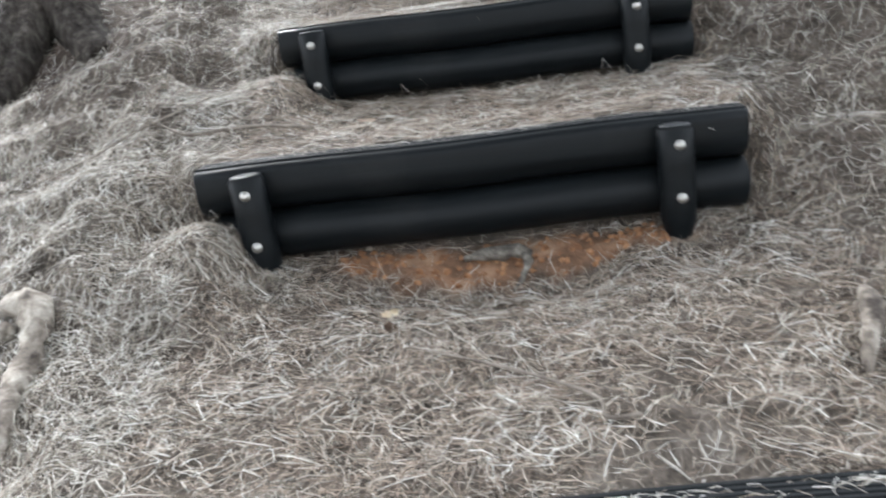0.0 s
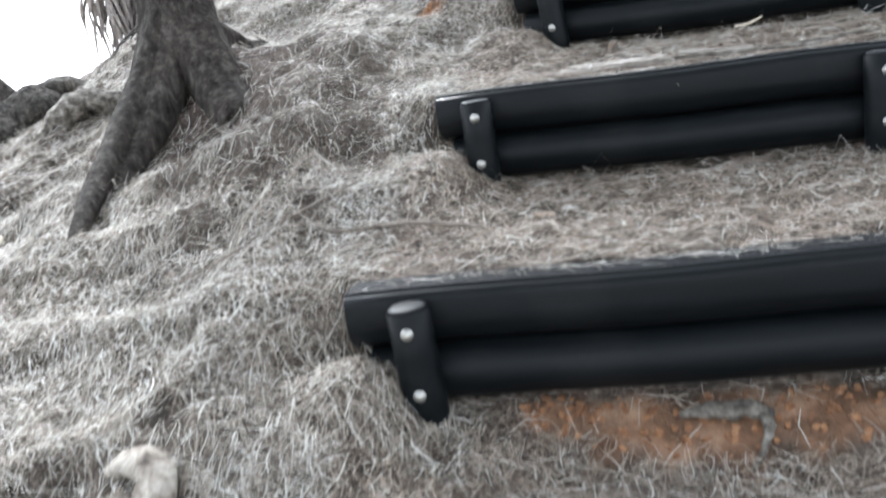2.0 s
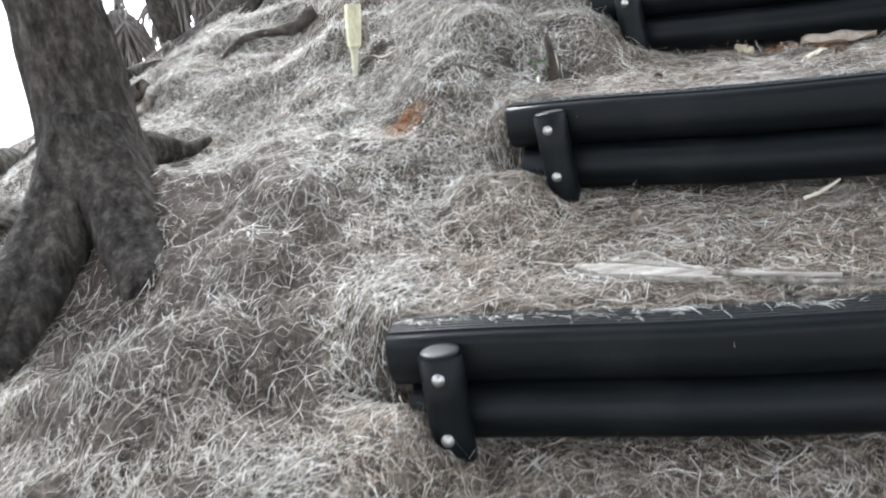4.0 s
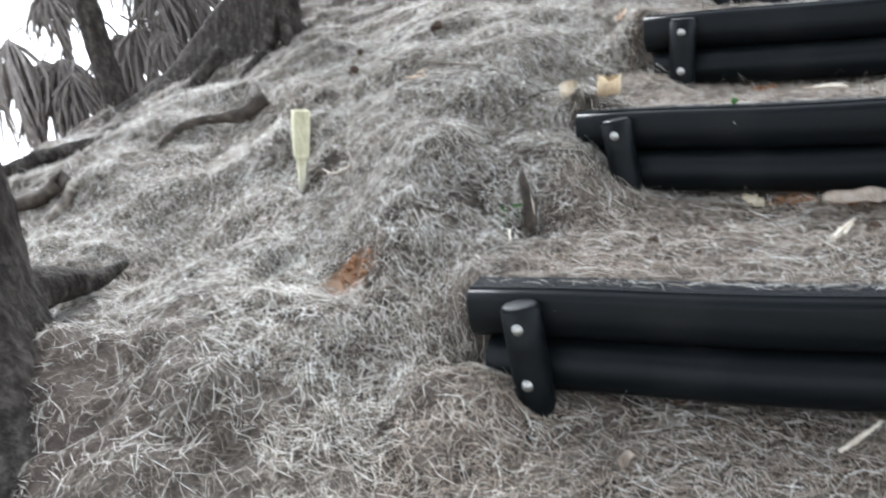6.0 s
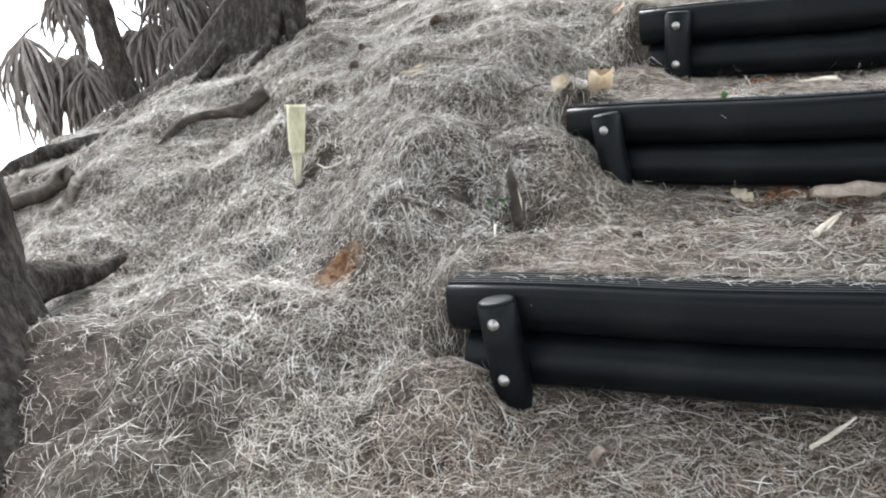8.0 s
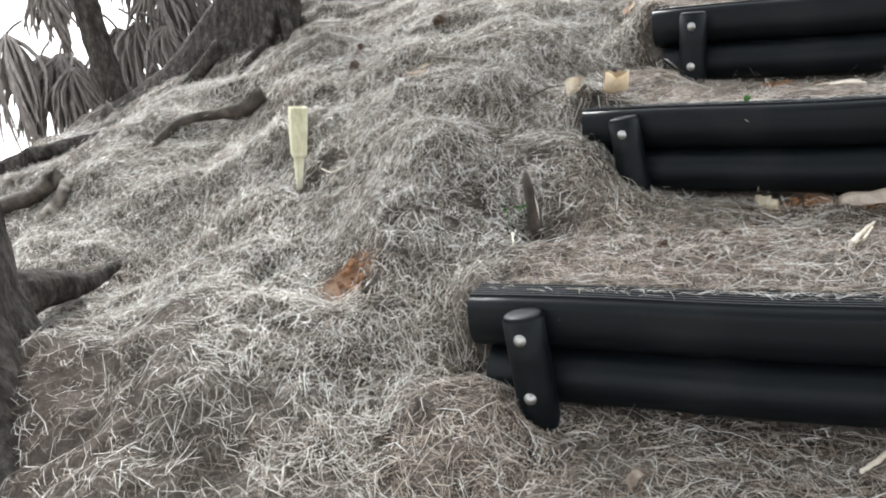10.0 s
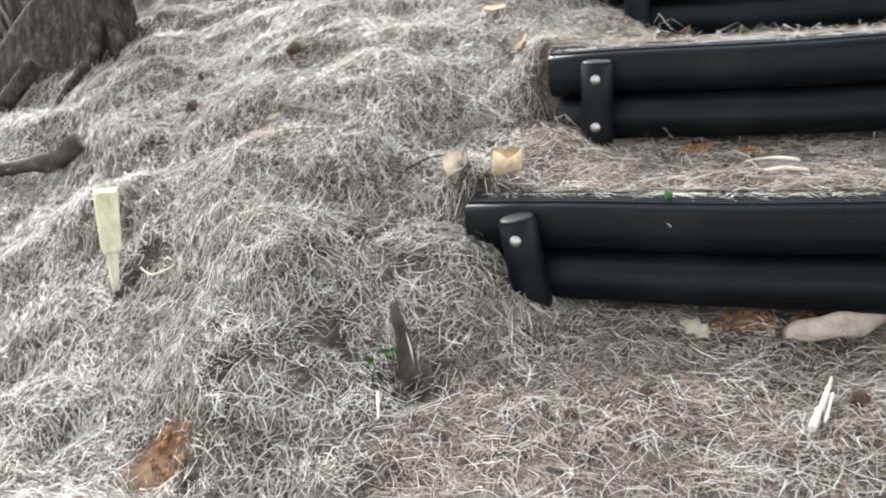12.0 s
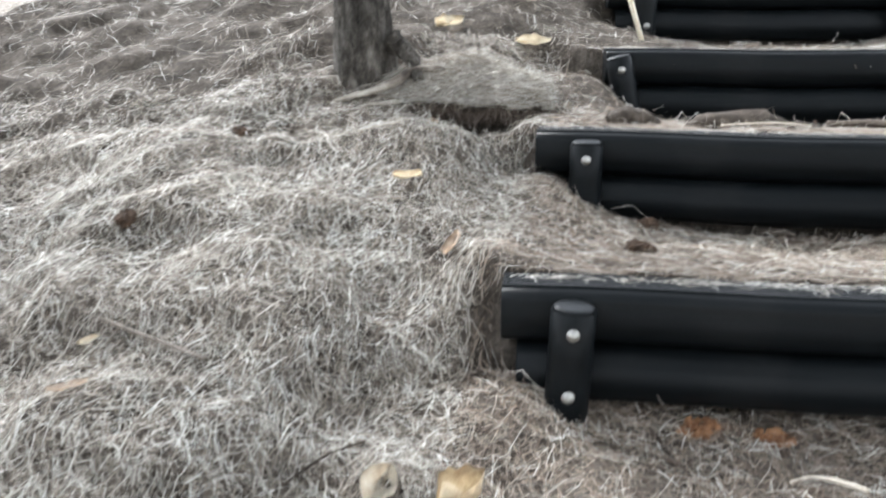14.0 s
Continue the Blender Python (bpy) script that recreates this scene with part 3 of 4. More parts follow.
def bolt_bm():
    bm = bmesh.new()
    rows = [(0.0, 0.0145), (-0.002, 0.0145), (-0.0022, 0.011), (-0.006, 0.010), (-0.009, 0.006), (-0.0098, 0.0)]
    rings = []
    for y, r in rows:
        rings.append([bm.verts.new((math.cos(math.tau * k / 16) * r, y, math.sin(math.tau * k / 16) * r)) for k in range(16 if r else 1)])
    for r0, r1 in zip(rings, rings[1:]):
        for k in range(16):
            if len(r1) == 1:
                bm.faces.new((r0[k], r0[(k + 1) % 16], r1[0])).smooth = True
            else:
                bm.faces.new((r0[k], r0[(k + 1) % 16], r1[(k + 1) % 16], r1[k])).smooth = True
    bmesh.ops.recalc_face_normals(bm, faces=bm.faces)
    return bm


def log_step(m, left=0.165, right=0.21, lean=(0, 0), lower_in=0.0, one_bolt=False):
    """Two logs on one another behind two bolted posts. Its origin is the top bolt of the first post."""
    ob = holder("log_step", m)
    length = left + SPAN + right
    upper = part("log", log_bm(length, True), PLASTIC, ob, "black plastic log with a ribbed tread")
    upper.matrix_basis = pose(-left, 0.05 + POST_R + 0.058, 0)
    lower = part("log", log_bm(length - lower_in, False), PLASTIC, ob)
    lower.matrix_basis = pose(-left + lower_in, 0.05 + POST_R + 0.058, -0.142)
    for k in range(2):
        post = part("post", post_bm(), PLASTIC, ob)
        post.matrix_basis = pose(SPAN * k, 0.05, 0, 0, lean[k], 0)
        for z in (0,) if one_bolt and k == 0 else (0, -0.142):
            bolt = part("bolt", bolt_bm(), STEEL, post, "round steel bolt head")
            bolt.matrix_basis = pose(0, -POST_R + 0.001, z)
    tagged(ob, "black recycled plastic log step bolted to short posts", "step", "log steps up the slope")
    return ob


LEANS = [(0, 0), (-3, 0), (-1, 0), (-6, 0), (-8, 0), (2, 0), (0, 0), (-14, 0), (0, 3), (0, 0)]
for (sx, sy, sz, sa), lean in zip(STEPS, LEANS):
    log_step(pose(sx, sy, sz, 0, 0, sa), left=0.05 if sx == 0.36 else 0.135 if sx == -1.06 else 0.155, lean=lean, lower_in=0.035, one_bolt=sx == -0.547)


def stray_needles(seed=4):
    """Needles that have blown over the logs: on the ribbed treads, and hanging over the front."""
    rng = np.random.RandomState(seed)
    V, F = [], []
    for sx, sy, sz, sa in STEPS:
        m = pose(sx, sy, sz, 0, 0, sa)
        for k in range(230 if sy < 4.5 else 420):
            u, v = rng.uniform(-0.15, 1.35), 0.157 + abs(rng.normal(0, 0.03)) * (1 if rng.rand() < 0.93 else -1)
            a, L = rng.normal(0, 0.6) + (-1.2 if rng.rand() < 0.012 else 0), rng.uniform(0.02, 0.065)
            w = rng.uniform(0.0004, 0.0008)
            for q in range(5):
                f = q / 4
                pu, pv = u + math.cos(a) * L * f, v + math.sin(a) * L * f
                d = max(-0.068, min(0.068, pv - 0.157))
                flat = 0.0675
                pz = min(flat, math.sqrt(max(0, LOG_R ** 2 - d * d))) + 0.002 + 0.008 * math.sin(math.pi * f) * rng.uniform(0.2, 1)
                if pv < 0.157 - 0.066:
                    pz -= min(0.02 + 0.012 * math.sin(k), (0.157 - 0.066 - pv) * 0.8)
                    pv = 0.157 - 0.072
                base = m @ Vector((pu, pv, pz))
                sd = (m.to_3x3() @ Vector((-math.sin(a), math.cos(a), 0.2))) * w
                V += [tuple(base - sd), tuple(base + sd)]
                if q:
                    n = len(V)
                    F.append((n - 4, n - 3, n - 1, n - 2))
            a += rng.normal(0, 0.5)
    ob = from_arrays("stray_needles", np.array(V), np.array(F), LITTER)
    return tagged(ob, "loose dry needles strewn over the black logs", "needle litter", kind="stuff")


stray_needles()

# ---- trees ----


def tree(base, lean, trunk_r, tall, roots, mat, label, seed, flare=1.9):
    """A trunk with a flared, uneven foot and roots that run out over the slope."""
    bx, by = base
    bz = ground_at(bx, by)
    ob = holder("tree", pose(bx, by, bz))
    bm = bmesh.new()
    rows = []
    for k in range(15):
        f = k / 14
        h = -0.35 + (tall + 0.35) * f ** 1.6
        r = trunk_r * (1 + (flare - 1) * math.exp(-max(h, 0) / 0.22)) * (1 - 0.25 * f)
        rows.append((lean[0] * h, lean[1] * h, h, r))
    R = spline(rows, 34)
    tube(bm, R[:, :3], R[:, 3], 22, True, 1, 0.16, seed)
    part("trunk", bm, mat, ob)
    for i, (pts, r0, r1) in enumerate(roots):
        bm = bmesh.new()
        Q = spline([(p[0], p[1], ground_at(p[0], p[1]) + p[2]) for p in pts], 16)
        line = [(q[0] - bx, q[1] - by, q[2] - bz) for q in Q]
        tube(bm, line, [r0 + (r1 - r0) * (j / 15) ** 0.8 for j in range(16)], 12, True, 1, 0.13, seed + i + 3)
        part("root", bm, mat, ob)
    return tagged(ob, label, "tree", "trees on the slope")


def shade_crown(centre, size, count, seed, parent, broad=0.008):
    """Fine drooping twigs in loose clumps, added above the view to block light."""
    rng = np.random.RandomState(seed)
    hubs = rng.normal(0, 0.5, (60, 3)) * size
    at = hubs[rng.randint(0, 60, count)] + rng.normal(0, 0.16, (count, 3)) * size
    d = rng.normal(0, 0.6, (count, 3)) + (0, 0, -0.8)
    d /= np.linalg.norm(d, axis=1, keepdims=True)
    w = np.cross(d, rng.normal(0, 1, (count, 3)))
    w *= broad / np.linalg.norm(w, axis=1, keepdims=True)
    L = rng.uniform(0.15, 0.35, (count, 1))
    V = np.stack([at - w, at + w, at + d * L + w * 0.3, at + d * L - w * 0.3], 1).reshape(-1, 3) + np.array(centre)
    ob = from_arrays("shade_crown", V, np.arange(count * 4).reshape(-1, 4), NEEDLEGREEN)
    ob.parent = parent
    return ob


NEEDLEGREEN = needle_material("grey_green_needles", [(0, (0.04, 0.06, 0.035)), (1, (0.1, 0.12, 0.07))])
t = tree((-2.46, 4.15), (-0.08, 0.02), 0.175, 5, [
    ([(-2.46, 4.06, 0.34), (-2.5, 3.82, 0.2), (-2.52, 3.45, 0.1), (-2.46, 3.06, 0.03), (-2.41, 2.86, -0.03)], 0.1, 0.024),
    ([(-2.42, 4.05, 0.24), (-2.44, 3.78, 0.09), (-2.46, 3.42, 0.02), (-2.43, 3.08, -0.04)], 0.14, 0.03),
    ([(-2.42, 4.22, 0.16), (-2.38, 4.42, 0.1), (-2.36, 4.62, 0.08), (-2.33, 4.79, 0.08)], 0.1, 0.014),
    ([(-2.56, 4.12, 0.4), (-2.65, 4.0, 0.16), (-2.7, 3.84, 0.03), (-2.7, 3.72, -0.04)], 0.045, 0.025),
    ([(-2.42, 4.07, 0.2), (-2.3, 3.93, 0.03), (-2.18, 3.78, -0.04), (-2.05, 3.62, -0.1)], 0.15, 0.1),
    ([(-2.58, 4.2, 0.12), (-2.8, 4.4, 0.05), (-3.0, 4.5, 0.0)], 0.1, 0.03),
], BARK, "thick grey tree trunk with exposed roots on the slope", 1, 1.35)
shade_crown((0.1, 0.2, 6.0), (1.4, 1.4, 0.9), 2200, 5, t)
t = tree((-2.4, 6.95), (0.16, 0.05), 0.135, 5, [
    ([(-2.36, 6.85, 0.2), (-2.36, 6.74, 0.07), (-2.4, 6.6, 0.02), (-2.48, 6.45, -0.02)], 0.04, 0.015),
    ([(-2.3, 6.88, 0.16), (-2.24, 6.76, 0.04), (-2.22, 6.66, -0.02)], 0.04, 0.02),
    ([(-2.62, 6.72, 0.12), (-2.85, 6.64, 0.05), (-3.1, 6.62, 0.02), (-3.4, 6.66, -0.02)], 0.045, 0.025),
], BARK, "large dark tree trunk with a tall fin-like buttress root", 12, 1.3)


def buttress(parent):
    """A tall concave root fin that sweeps down from the trunk along the ridge."""
    run = spline([(-2.3, 3.7, -2.3, 6.84), (-2.51, 2.95, -2.45, 6.74), (-2.79, 2.66, -2.7, 6.65), (-3.1, 2.37, -2.98, 6.58), (-3.33, 2.24, -3.25, 6.66), (-3.69, 2.08, -3.65, 6.82), (-4.1, 1.88, -4.08, 6.95)], 30)
    bm = bmesh.new()
    rows = []
    for i, (cx, cz, fx, fy) in enumerate(run):
        low, back = ground_at(fx, fy) - 0.05, ground_at(cx, 7.25) - 0.08
        row = []
        for k in range(9):
            f = k / 8
            dent = 0.02 * noise.noise(Vector((cx * 3, f * 2.5, 4.0))) * math.sin(math.pi * f)
            row.append((fx + (cx - fx) * f, fy + (6.97 - fy) * f ** 0.75 + dent, low + (cz - 0.02 - low) * f ** 1.5))
        row += [(cx, 7.0, cz + 0.012), (cx, 7.035, cz), (cx, 7.09, cz - (cz - back) * 0.4), (cx, 7.25, back)]
        rows.append([bm.verts.new(Vector(p) - parent.location) for p in row])
    for r0, r1 in zip(rows, rows[1:]):
        for k in range(12):
            bm.faces.new((r0[k], r0[k + 1], r1[k + 1], r1[k])).smooth = True
    bmesh.ops.recalc_face_normals(bm, faces=bm.faces)
    part("buttress", bm, BARK, parent)


buttress(t)
# unseen twigs, set low and dense to keep sun off the lower steps
shade_crown((0.5, 0.0, 3.6), (1.5, 1.4, 0.8), 9000, 6, t, 0.02)
t = tree((-0.6, 6.89), (-0.02, 0.02), 0.1, 4.5, [
    ([(-0.5, 6.84, 0.14), (-0.44, 6.78, 0.05), (-0.42, 6.71, 0.0)], 0.04, 0.02),
], PALEBARK, "grey furrowed tree trunk beside the upper steps", 23, 1.22)
shade_crown((0, 0, 5.2), (1.4, 1.4, 0.9), 4000, 7, t)
# five trees out of view, added to block sky light from above and behind
for i, (x, y, r, top) in enumerate([(2.7, 2.6, 0.16, 6.0), (3.3, 6.4, 0.17, 6.3), (2.4, -1.2, 0.18, 6.5), (-2.2, -2.0, 0.17, 6.2), (-3.6, 0.6, 0.15, 5.6)]):
    t = tree((x, y), (-0.05 * x, 0.0), r, top, [], BARK, "unseen grey casuarina trunk with fine drooping twigs, added for shade", 50 + i, 1.5)
    shade_crown((-0.12 * x * top * 0.5, 0.2, top + 0.2), (2.6, 2.4, 0.9), 11000, 60 + i, t, 0.015)
tree((-5.05, 6.7), (-0.85, 0.1), 0.11, 4.5, [], BARK, "slim dark leaning tree trunk on the ridge", 31, 1.6)

# ---- palms beyond the ridge ----


def frond_bm(size, seed, spread=62):
    """A dead fan leaf that hangs from its hub: narrow folded strips, split at the ends."""
    rng = random.Random(seed)
    bm = bmesh.new()
    n = 34
    for k in range(n):
        a = radians(-spread + 2 * spread * (k + rng.uniform(-0.3, 0.3)) / (n - 1))
        L = size * (1 - 0.35 * abs(a) / radians(spread)) * rng.uniform(0.62, 1.1)
        droop, sway = rng.uniform(0.35, 0.6), rng.uniform(-0.12, 0.12)
        rows = []
        for j in range(6):
            f = j / 5
            aa = a * (1 - droop * f)
            c = Vector((math.sin(aa) * L * f + 0.03 * math.sin(5 * f + k), sway * L * f * f + 0.1 * size * math.sin(3 * f) * math.cos(k), -math.cos(aa) * L * f))
            w = size * 0.022 * math.sin(math.pi * (0.12 + 0.8 * f)) * (0.35 if j == 5 else 1)
            side = Vector((math.cos(aa), 0, math.sin(aa))) * w
            rows.append([bm.verts.new(c - side), bm.verts.new(c + Vector((0, -w * 0.7, 0))), bm.verts.new(c + side)])
        for r0, r1 in zip(rows, rows[1:]):
            bm.faces.new((r0[0], r0[1], r1[1], r1[0]))
            bm.faces.new((r0[1], r0[2], r1[2], r1[1]))
    return bm


def palm(base, top, trunk_r, fronds, label, seed):
    """A palm: a ringed trunk, and dead fans that hang from their stalks. fronds: hub, size, turn."""
    ob = holder("palm", pose(*base))
    bm = bmesh.new()
    d = Vector(top) - Vector(base)
    pts = [(d.x * k / 30, d.y * k / 30, d.z * k / 30) for k in range(31)]
    tube(bm, pts, [trunk_r * (1.25 - 0.25 * min(1, k / 6)) * (1.06 if k % 2 else 0.97) for k in range(31)], 14, True, 1, 0.06, seed)
    part("trunk", bm, BARK, ob)
    for i, (hub, size, turn) in enumerate(fronds):
        h = Vector(hub) - Vector(base)
        f = part("frond", frond_bm(size, seed + i), FROND, ob)
        f.matrix_basis = pose(*h, 0, 0, turn)
        bm = bmesh.new()
        s0 = h + (Vector((d.x, d.y, h.z)) - h) * 0.25 + Vector((0, 0.05, 0.1))
        mid = (h + s0) / 2 + Vector((0, 0, 0.012))
        Q = spline([tuple(s0), tuple(mid), tuple(h)], 9)
        tube(bm, Q, [0.01] * 9, 6)
        part("stalk", bm, FROND, f).matrix_basis = f.matrix_basis.inverted()
    return tagged(ob, label, "palm", "palms behind the ridge")


palm((-3.68, 7.5, 1.7), (-4.12, 7.5, 4.6), 0.085, [
    ((-3.57, 8.4, 3.12), 1.0, 20), ((-3.68, 8.3, 2.9), 0.8, -35), ((-3.97, 8.4, 2.69), 0.9, 15), ((-4.2, 8.5, 2.66), 0.75, 50), ((-3.59, 8.6, 2.98), 0.6, -60), ((-3.83, 8.5, 3.18), 0.8, 0), ((-3.65, 8.2, 2.64), 0.7, 10), ((-3.95, 8.0, 3.28), 0.5, 30),
], "leaning palm with hanging dead grey-brown fan fronds", 40)
palm((-4.83, 8.75, 1.0), (-4.8, 8.75, 3.6), 0.03, [
    ((-5.02, 8.3, 2.69), 1.15, -25), ((-4.66, 8.4, 2.51), 0.95, 15), ((-4.71, 8.5, 3.06), 0.7, 5), ((-4.89, 8.5, 2.51), 1.0, 60), ((-4.66, 8.6, 3.36), 0.6, -30), ((-4.52, 8.3, 2.4), 0.7, 40),
], "slim palm with dead drooping fan fronds against the sky", 60)
palm((-5.8, 5.0, -0.4), (-5.3, 5.1, 4.2), 0.07, [
    ((-4.12, 5.42, 3.04), 0.6, 10), ((-3.86, 5.55, 3.06), 0.45, -40), ((-4.35, 5.5, 3.02), 0.7, 40),
], "palm with reddish dead fronds hanging over the ridge", 80)

# ---- distance ----


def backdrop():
    """Glowing wall that paints in bright haze over the low land far beyond the ridge."""
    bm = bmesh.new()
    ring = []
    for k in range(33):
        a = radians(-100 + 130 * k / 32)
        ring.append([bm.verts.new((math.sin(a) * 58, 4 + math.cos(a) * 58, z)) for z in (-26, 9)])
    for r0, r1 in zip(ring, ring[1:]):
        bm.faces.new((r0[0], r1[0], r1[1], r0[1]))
    m, n, l, p = material("glowing_distance")
    # emission stands in for the overexposed distance and hides the far ground
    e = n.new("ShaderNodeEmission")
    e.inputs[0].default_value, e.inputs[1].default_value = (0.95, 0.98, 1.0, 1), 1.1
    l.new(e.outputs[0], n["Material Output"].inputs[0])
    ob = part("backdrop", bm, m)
    return tagged(ob, "glowing wall painting in white haze over low land far away", "backdrop", kind="structure")


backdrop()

# ---- small things on the slope ----


def on_ground(x, y, up=0.0):
    return (x, y, ground_at(x, y) + up)


def laid(name, pts, radii, mat, label, category, sides=7, rough=0.15, seed=0, n=18, sink=0.0, group=""):
    """A stick, root or stem laid over the ground along pts (x, y, height over the ground)."""
    lift = 0.012 if category == "twig" else 0.0
    Q = spline([(q[0], q[1], ground_at(q[0], q[1]) + q[2] + lift, r) for q, r in zip(pts, radii)], n)
    bx, by = Q[0][0], Q[0][1]
    bz = ground_at(bx, by)
    bm = bmesh.new()
    rng = random.Random(seed)
    kink = 0.25 if len(pts) > 2 else 0.1
    tube(bm, [(q[0] - bx + rng.uniform(-kink, kink) * q[3], q[1] - by + rng.uniform(-kink, kink) * q[3], q[2] - sink - bz) for q in Q], [q[3] * rng.uniform(0.88, 1.1) for q in Q], sides, True, 1, rough, seed)
    ob = part(name, bm, mat)
    ob.matrix_world = pose(bx, by, bz)
    return tagged(ob, label, category, group)


def peg():
    """A chamfered square timber peg, wider at the top, driven in at a point."""
    ob = holder("survey_peg", pose(*on_ground(-1.725, 5.11, 0.02), 2, 6, 28))
    bm = bmesh.new()
    rows = [(0.258, 0.026), (0.262, 0.03), (0.258, 0.032), (0.17, 0.0305), (0.085, 0.027), (0.07, 0.017), (0.0, 0.013), (-0.1, 0.006)]
    rings = []
    for z, w in rows:
        c = w * 0.78
        rings.append([bm.verts.new((a, b, z)) for a, b in ((w, -c), (w, c), (c, w), (-c, w), (-w, c), (-w, -c), (-c, -w), (c, -w))])
    for r0, r1 in zip(rings, rings[1:]):
        for k in range(8):
            bm.faces.new((r0[(k + 1) % 8], r0[k], r1[k], r1[(k + 1) % 8]))
    bm.faces.new(rings[0])
    bmesh.ops.recalc_face_normals(bm, faces=bm.faces)
    part("shaft", bm, PEG, ob)
    return tagged(ob, "faded yellow wooden survey peg driven into the needles", "peg")


peg()


def stake():
    x, y, z = on_ground(-0.825, 4.58)
    ob = holder("old_stake", pose(x, y, z, -6, -4, 20))
    bm = bmesh.new()
    tube(bm, [(0, 0, -0.05), (0.002, 0, 0.03), (0.004, 0.006, 0.09), (0, 0.01, 0.135), (0.003, 0.012, 0.155)], [0.036, 0.034, 0.028, 0.019, 0.006], 9, True, 0.7, 0.4, 5)
    part("post", bm, DARKWOOD, ob)
    bm = bmesh.new()
    tube(bm, [(0.008, -0.022, 0.0), (0.01, -0.021, 0.05), (0.006, -0.016, 0.1)], [0.005, 0.007, 0.003], 6, True, 0.5, 0.3, 6)
    part("split_face", bm, STRAW, ob, "pale split wood face")
    return tagged(ob, "short splintered grey wooden stake in the litter", "stake")


stake()


def leaf_bm(length, width, curl, seed, wavy=0.15, lobes=0):
    """A dry leaf with a midrib, curled edges and thickness."""
    bm = bmesh.new()
    n, m = 12, 6
    grid = []
    for i in range(n + 1):
        f = i / n
        w = width * (math.sin(math.pi * min(1, 0.06 + 0.94 * f)) ** 0.7) * (1 + lobes * math.sin(f * 17 + seed))
        row = []
        for j in range(m + 1):
            g = 2 * j / m - 1
            z = curl * width * g * g + 0.12 * curl * length * (2 * f - 1) ** 2 + wavy * width * noise.noise(Vector((f * 4, g * 2, seed * 3.3)))
            row.append(bm.verts.new(((f - 0.5) * length, g * w / 2, z)))
        grid.append(row)
    for i in range(n):
        for j in range(m):
            bm.faces.new((grid[i][j], grid[i + 1][j], grid[i + 1][j + 1], grid[i][j + 1])).smooth = True
    r = bmesh.ops.solidify(bm, geom=bm.faces[:], thickness=0.0012)
    return bm


def leaf(x, y, length, width, turn, mat, label, curl=0.35, tilt=(0, 0), seed=0, up=0.012, lobes=0.0):
    e = 0.03
    gx = (ground_at(x + e, y) - ground_at(x - e, y)) / (2 * e)
    gy = (ground_at(x, y + e) - ground_at(x, y - e)) / (2 * e)
    ob = part("dry_leaf", leaf_bm(length, width, curl * 0.6, seed, 0.2, lobes), mat)
    ob.matrix_world = pose(*on_ground(x, y, up), math.degrees(math.atan(gy)) + tilt[0], -math.degrees(math.atan(gx)) + tilt[1], 0) @ pose(0, 0, 0, 0, 0, turn)
    return tagged(ob, label, "leaf", "fallen leaves")


cream = leaf(-0.69, 5.075, 0.08, 0.068, 60, CREAMLEAF, "curled cream-yellow dry leaf on the needles", 0.9, (0, 0), 1, 0.02, 0.03)
cream.matrix_world = pose(-0.69, 5.075, ground_at(-0.69, 5.075) + 0.022, 28, 8, 0) @ pose(0, 0, 0, 0, 0, 60)
gold = leaf(-0.548, 5.035, 0.085, 0.055, 15, GOLDLEAF, "folded golden-brown dry leaf on the needles", 2.0, (0, 0), 2, 0.02, 0.06)
gold.matrix_world = pose(-0.548, 5.035, ground_at(-0.548, 5.035) + 0.014, 14, 4, 0) @ pose(0, 0, 0, 0, 0, 15)
leaf(0.17, 4.59, 0.27, 0.085, 14, PINKLEAF, "large pale pinkish dry leaf at the foot of a step", 0.3, (12, 0), 3, 0.03)
leaf(-0.14, 4.66, 0.075, 0.05, 140, PALELEAF, "crumpled whitish dry leaf at the foot of a step", 0.7, (15, 0), 4, 0.015, 0.35)
leaf(0.48, 4.53, 0.16, 0.11, 30, PALELEAF, "broad pale dry leaf at the foot of a step", 0.35, (10, 0), 5, 0.02, 0.1)
leaf(-0.445, 5.75, 0.075, 0.035, 35, PINKLEAF, "small pale curled dry leaf on the needles", 0.8, (0, 0), 6, 0.02)
leaf(-0.52, 6.12, 0.085, 0.03, -10, PALELEAF, "small tan curled dry leaf on the needles", 0.9, (0, 0), 7, 0.015)
leaf(-0.22, 7.33, 0.12, 0.08, 10, PALELEAF, "pale curled dry leaf near the tree", 0.6, (0, 0), 8, 0.02, 0.2)
leaf(0.1, 7.19, 0.16, 0.07, 15, PALELEAF, "folded cream dry leaf near the upper steps", 0.5, (0, 0), 9, 0.02, 0.2)
leaf(0.13, 7.45, 0.09, 0.06, -15, PALELEAF, "small cream dry leaf near the upper steps", 0.5, (0, 0), 10, 0.02)
leaf(-1.29, 5.4, 0.08, 0.025, 20, PINKLEAF, "narrow pale dry leaf among the needles", 0.5, (0, 0), 11, 0.012)
leaf(-0.87, 2.65, 0.06, 0.02, -5, PINKLEAF, "small brown dry leaf on the tread", 0.6, (0, 0), 12, 0.01)
leaf(-1.3, 5.62, 0.05, 0.02, 10, PALELEAF, "tiny straw-coloured dry leaf on the needles", 0.5, (0, 0), 13, 0.012)


